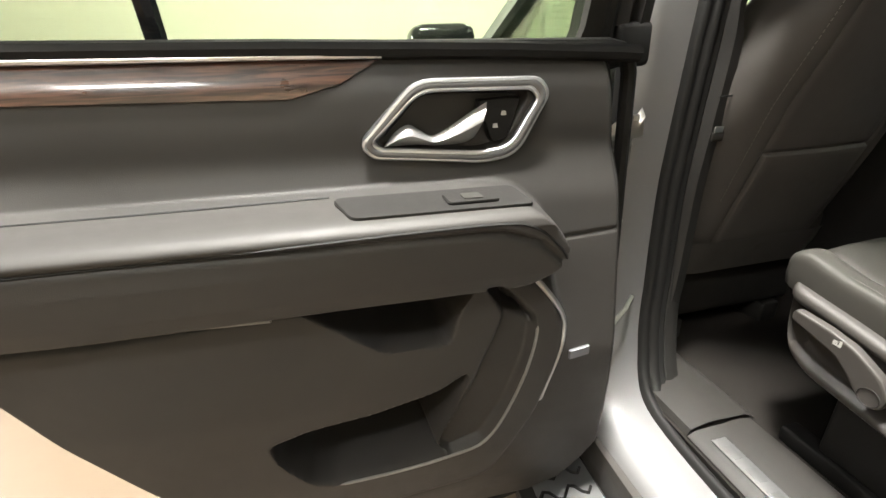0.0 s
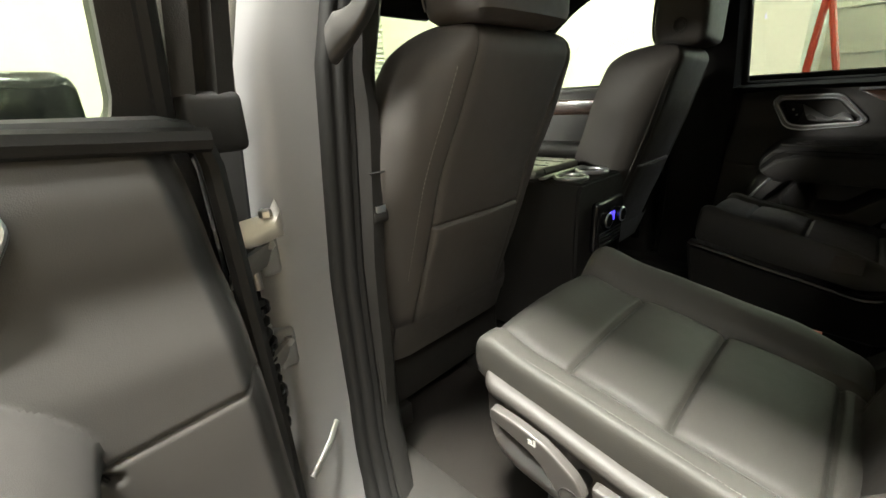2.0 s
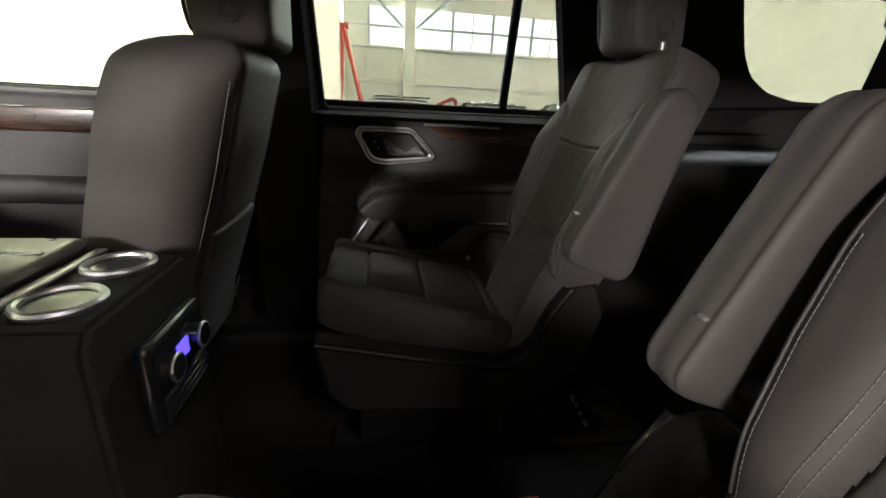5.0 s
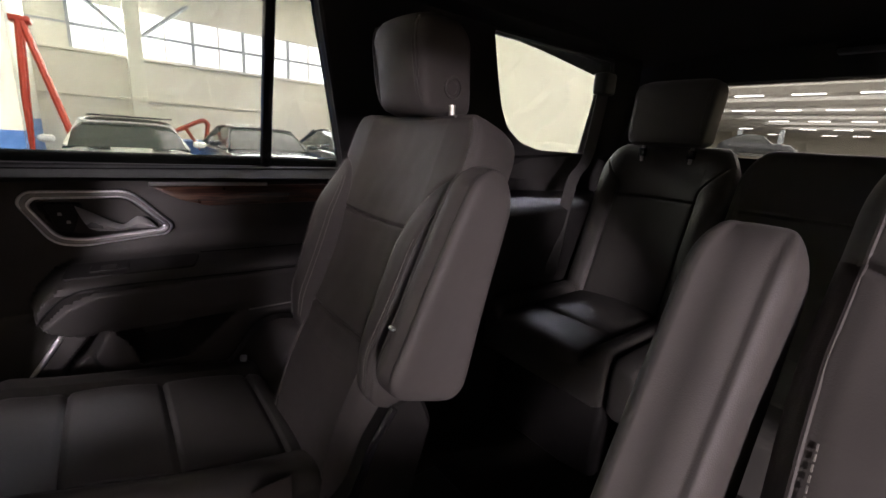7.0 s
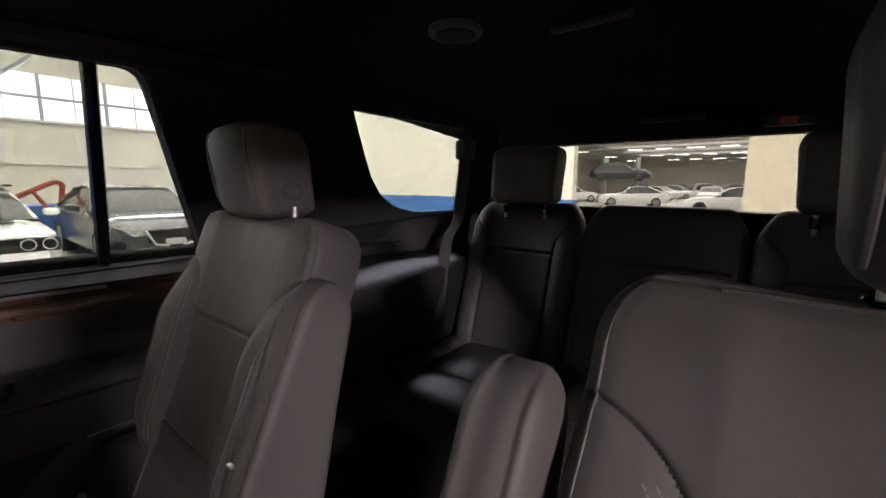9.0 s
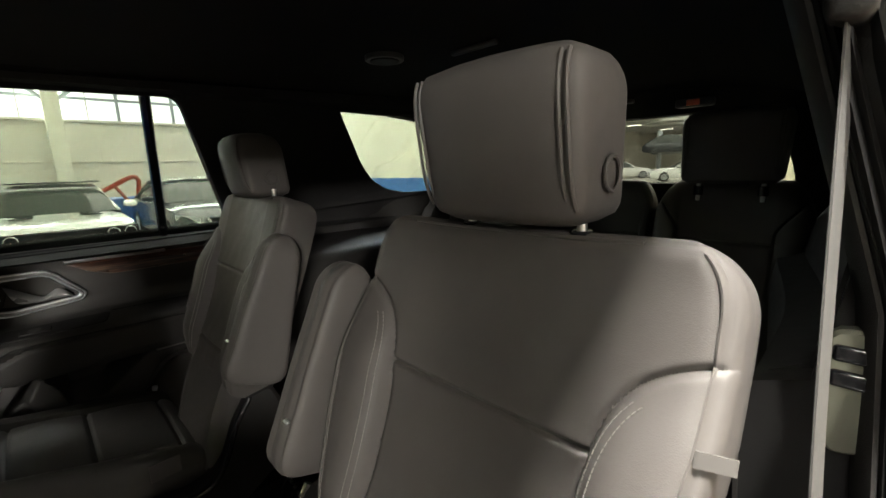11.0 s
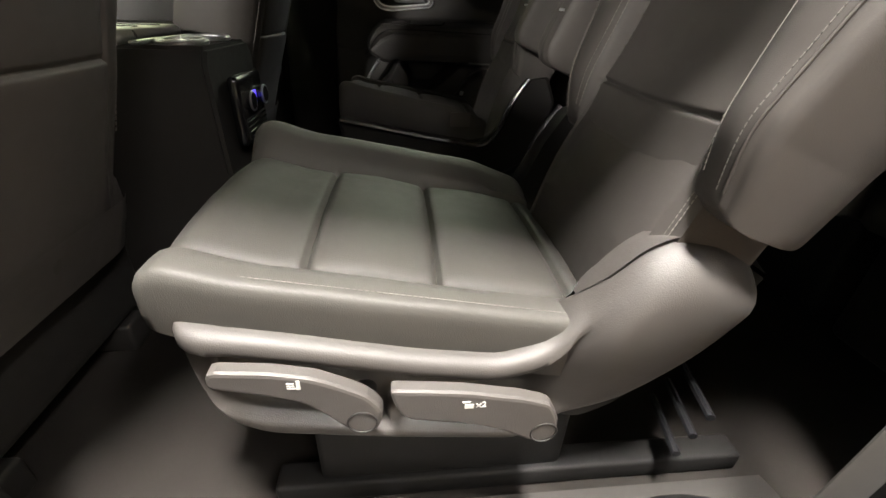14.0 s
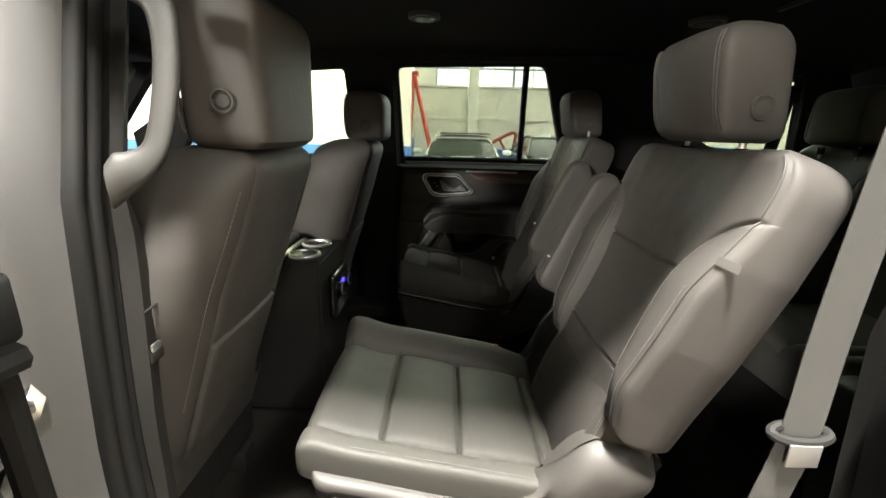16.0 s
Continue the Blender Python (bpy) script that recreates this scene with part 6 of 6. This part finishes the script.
    for u in ucols:
        zt, zb = np.interp(u, *zip(*veneer_top)), np.interp(u, *zip(*veneer_bot))
        vr.append([P(u, zb + (zt - zb) * f, surf(u, zb + (zt - zb) * f) + (0.0035 if 0 < f < 1 else -0.002) + 0.002 * math.sin(math.pi * f)) for f in (0, 0.04, 0.2, 0.4, 0.6, 0.8, 0.96, 1)])
    part("veneer", loft(vr, False, False), WOOD, lining, "dark wood veneer strip")
    part("chrome_strip", tube([P(u, w + 0.002, surf(u, w) + proud) for u, w in veneer_top if u < reach], 0.0046, 8), CHROME, lining, "chrome strip")
    # handle bezel and lever
    bz = rounded([(0.512, 1.190), (0.437, 1.262), (0.268, 1.262), (0.255, 1.245), (0.300, 1.170), (0.345, 1.162), (0.500, 1.176)], 0.022, 5)
    part("handle_bezel", tube([P(a, b, float(np.interp(b, bw, bv)) + 0.006) for a, b in bz], 0.0095, 10, True, flat=1.0), BEZEL, lining, "satin chrome handle surround")
    for grow in (0.045, -0.050):
        part("bezel_edge", tube([P(a + (a - 0.385) * grow, b + (b - 1.214) * grow * 2.2, float(np.interp(b, bw, bv)) + 0.0110) for a, b in bz], 0.0038, 8, True), CHROME, lining)
    cup = part("handle_cup", prism(rounded(recess, 0.015), lambda a, b, d: P(a, b, d), 0.146, 0.156, 0.003), VINYL, lining)
    hl = curve([(0.485, 1.188), (0.470, 1.204), (0.452, 1.212), (0.436, 1.204), (0.420, 1.196), (0.395, 1.206), (0.365, 1.224), (0.338, 1.238)], 5)
    lo = curve([(0.488, 1.184), (0.470, 1.184), (0.452, 1.184), (0.436, 1.184), (0.420, 1.182), (0.395, 1.182), (0.372, 1.184), (0.358, 1.190)], 5)
    rr = []
    for (a0, b0), (a1, b1) in zip(hl, lo):
        rr.append([P(a0 + (a1 - a0) * f, b0 + (b1 - b0) * f, 0.178 + 0.012 * math.sin(math.pi * f) + d) for f, d in ((0, 0), (0.25, 0.004), (0.5, 0.004), (0.75, 0.002), (1, 0), (0.5, -0.012))])
    part("door_handle", loft(rr), LIDMETAL, lining, "silver pull handle")
    part("lock_panel", prism(rounded([(0.330, 1.180), (0.352, 1.242), (0.285, 1.245), (0.305, 1.185)], 0.008), lambda a, b, d: P(a, b, d), 0.158, 0.176, 0.003), RUBBER, lining, "black lock switch panel")
    for a, b in ((0.312, 1.222), (0.325, 1.205)):
        part("lock_mark", prism([(a - 0.004, b - 0.003), (a + 0.004, b - 0.003), (a + 0.003, b + 0.003), (a - 0.003, b + 0.003)], lambda p, q, d: P(p, q, d), 0.176, 0.1770, 0.0002), WHITEMARK, lining)
    # window switch panel, let into the armrest's top
    sp_poly = rounded([(0.0, 0.0), (0.240, 0.0), (0.262, 0.058), (0.012, 0.058)], 0.012)
    SPL = lambda a, b, d: P(0.305 + a, 1.1165 + 0.20 * b + d, 0.283 - 1.0 * b + 0.25 * d)
    panel = part("switch_panel", prism(sp_poly, SPL, -0.012, 0.0008, 0.002), PLASTIC, lining, "black switch panel")
    sw = part("window_switch", prism(rounded([(0.045, 0.012), (0.115, 0.012), (0.120, 0.040), (0.050, 0.040)], 0.006), SPL, 0.0, 0.005, 0.002), PLASTIC, lining, "black window switch")
    part("switch_tip", prism(rounded([(0.066, 0.018), (0.094, 0.018), (0.096, 0.034), (0.070, 0.034)], 0.003), SPL, 0.0045, 0.0062, 0.0008), PLASTIC3, sw)
    # sewn cords of the armrest, a dark joint over it and the edge of the lower insert
    for line, r in (([(1.04, 1.0885), (0.745, 1.0915), (0.56, 1.097), (0.37, 1.099), (0.315, 1.090), (0.275, 1.056), (0.250, 1.015)], 0.0022), ([(1.04, 1.1225), (0.80, 1.1235), (0.57, 1.1255)], 0.0020)):
        pts = [p for p in curve(line, 8) if p[0] < reach - 0.02]
        part("armrest_seam", tube([P(a, b, surf(a, b) + 0.0005) for a, b in pts], r, 6), RUBBER, lining, "dark sewn seam")
    # pale tubes paint the glint on the insert's edge and the pocket's lip
    pts = [p for p in curve([(1.04, 0.986), (0.81, 0.990), (0.66, 0.995)], 8) if p[0] < reach - 0.02]
    part("insert_edge", tube([P(a, b, surf(a, b) + 0.0015) for a, b in pts], 0.0036, 8), EDGE_SHINE, lining, "rounded edge of the lower insert with a painted highlight")
    lip = curve([(0.283, 0.906), (0.293, 0.857), (0.332, 0.747), (0.374, 0.680), (0.435, 0.660), (0.518, 0.648), (0.625, 0.643)], 6)
    part("pocket_lip", tube([P(a, b, surf(a - 0.007, b - 0.007) + 0.0005) for a, b in lip], [0.0008] + [0.0024] * (len(lip) - 2) + [0.0008], 8), EDGE_SHINE, lining, "rounded lip of the door pocket with a painted highlight")
    # silver accent and speaker badge
    part("silver_accent", tube([P(a, b, surf(a, b) + 0.004) for a, b in curve([(0.298, 1.002), (0.255, 0.945), (0.226, 0.895), (0.228, 0.86), (0.248, 0.79), (0.268, 0.735)], 6)], [0.001] + [0.0048] * 29 + [0.001], 8), SILVER, lining, "bright silver accent strip")
    part("speaker_badge", prism([(0.207, 0.806), (0.207, 0.823), (0.170, 0.829), (0.170, 0.812)], lambda a, b, d: P(a, b, d), surf(0.19, 0.815) - 0.004, surf(0.19, 0.815) + 0.006, 0.001), BEZEL, lining, "small silver speaker badge")
    # window frame, division bar and glass, leaning in at the top
    lean = lambda a, b, d: P(a, b, (0.065 if tilt else 0.095) + d + (0.30 if tilt else 0.43) * max(0, b - 1.30))
    win_poly = rounded([(0.150, 1.31), (0.135, 1.695), (0.165, 1.725), (0.85, 1.735), (0.985, 1.315)], 0.03)
    if tilt:
        part("window_frame", plate(dense([(0.10, 1.29), (0.10, 1.76), (0.87, 1.79), (1.09, 1.29)], 6), [dense(win_poly, 3)], lean, -0.03, 0.022), PLASTIC, t, "black window frame")
        g = part("door_glass", plate(win_poly, [], lean, 0.0, 0.004), CLEARGLASS, t, "door window glass")
        g.visible_shadow = False
        part("frame_seal", tube([lean(a, b, 0.02) for a, b in ((0.108, 1.30), (0.108, 1.5), (0.108, 1.75))], 0.011, 8), RUBBER, t)
    part("division_bar", tube([lean(0.765, 1.31, 0.02), lean(0.735, 1.735, 0.02)], 0.014, 8), GLOSS, t)
    return t


door("rear_left_door", lambda u, v, w: (-0.90 - u, -v, w), 0.03, "open rear door with a black lining, wood veneer and chrome handle")
door("rear_right_door", lambda u, v, w: (0.95 - v, -0.14 - 0.91 * u, w), 0.0, "closed rear door with a black lining, wood veneer and chrome handle", 1.0)
# front right door lining
fd = thing("front_right_door", (0.8, 0.4, 0.6), "closed front passenger door with a black lining", "car door")
part("door_lining", rbox(0.74, 0.86, -0.02, 0.98, 0.6, 1.33, 0.03), VINYL, fd)
part("armrest", rbox(0.66, 0.76, 0.02, 0.80, 1.03, 1.10, 0.03), VINYL, fd)
part("veneer", rbox(0.725, 0.745, 0.05, 0.75, 1.22, 1.285, 0.008), WOOD, fd)

# belt anchor on the left pillar
ANCHOR = (-0.715, -0.05, 1.13)
belt2 = thing("belt_anchor", ANCHOR, "black belt anchor with a bright steel tongue", "belt anchor")
ax, ay, az = ANCHOR
tongue2 = part("latch_plate", rbox(ax - 0.016, ax + 0.016, ay - 0.006, ay + 0.008, az - 0.012, az + 0.010, 0.005), PLASTIC, belt2)
part("steel_tongue", rbox(ax - 0.010, ax + 0.010, ay - 0.006, ay - 0.002, az + 0.006, az + 0.018, 0.001), CHROME, tongue2, "bright steel tongue")
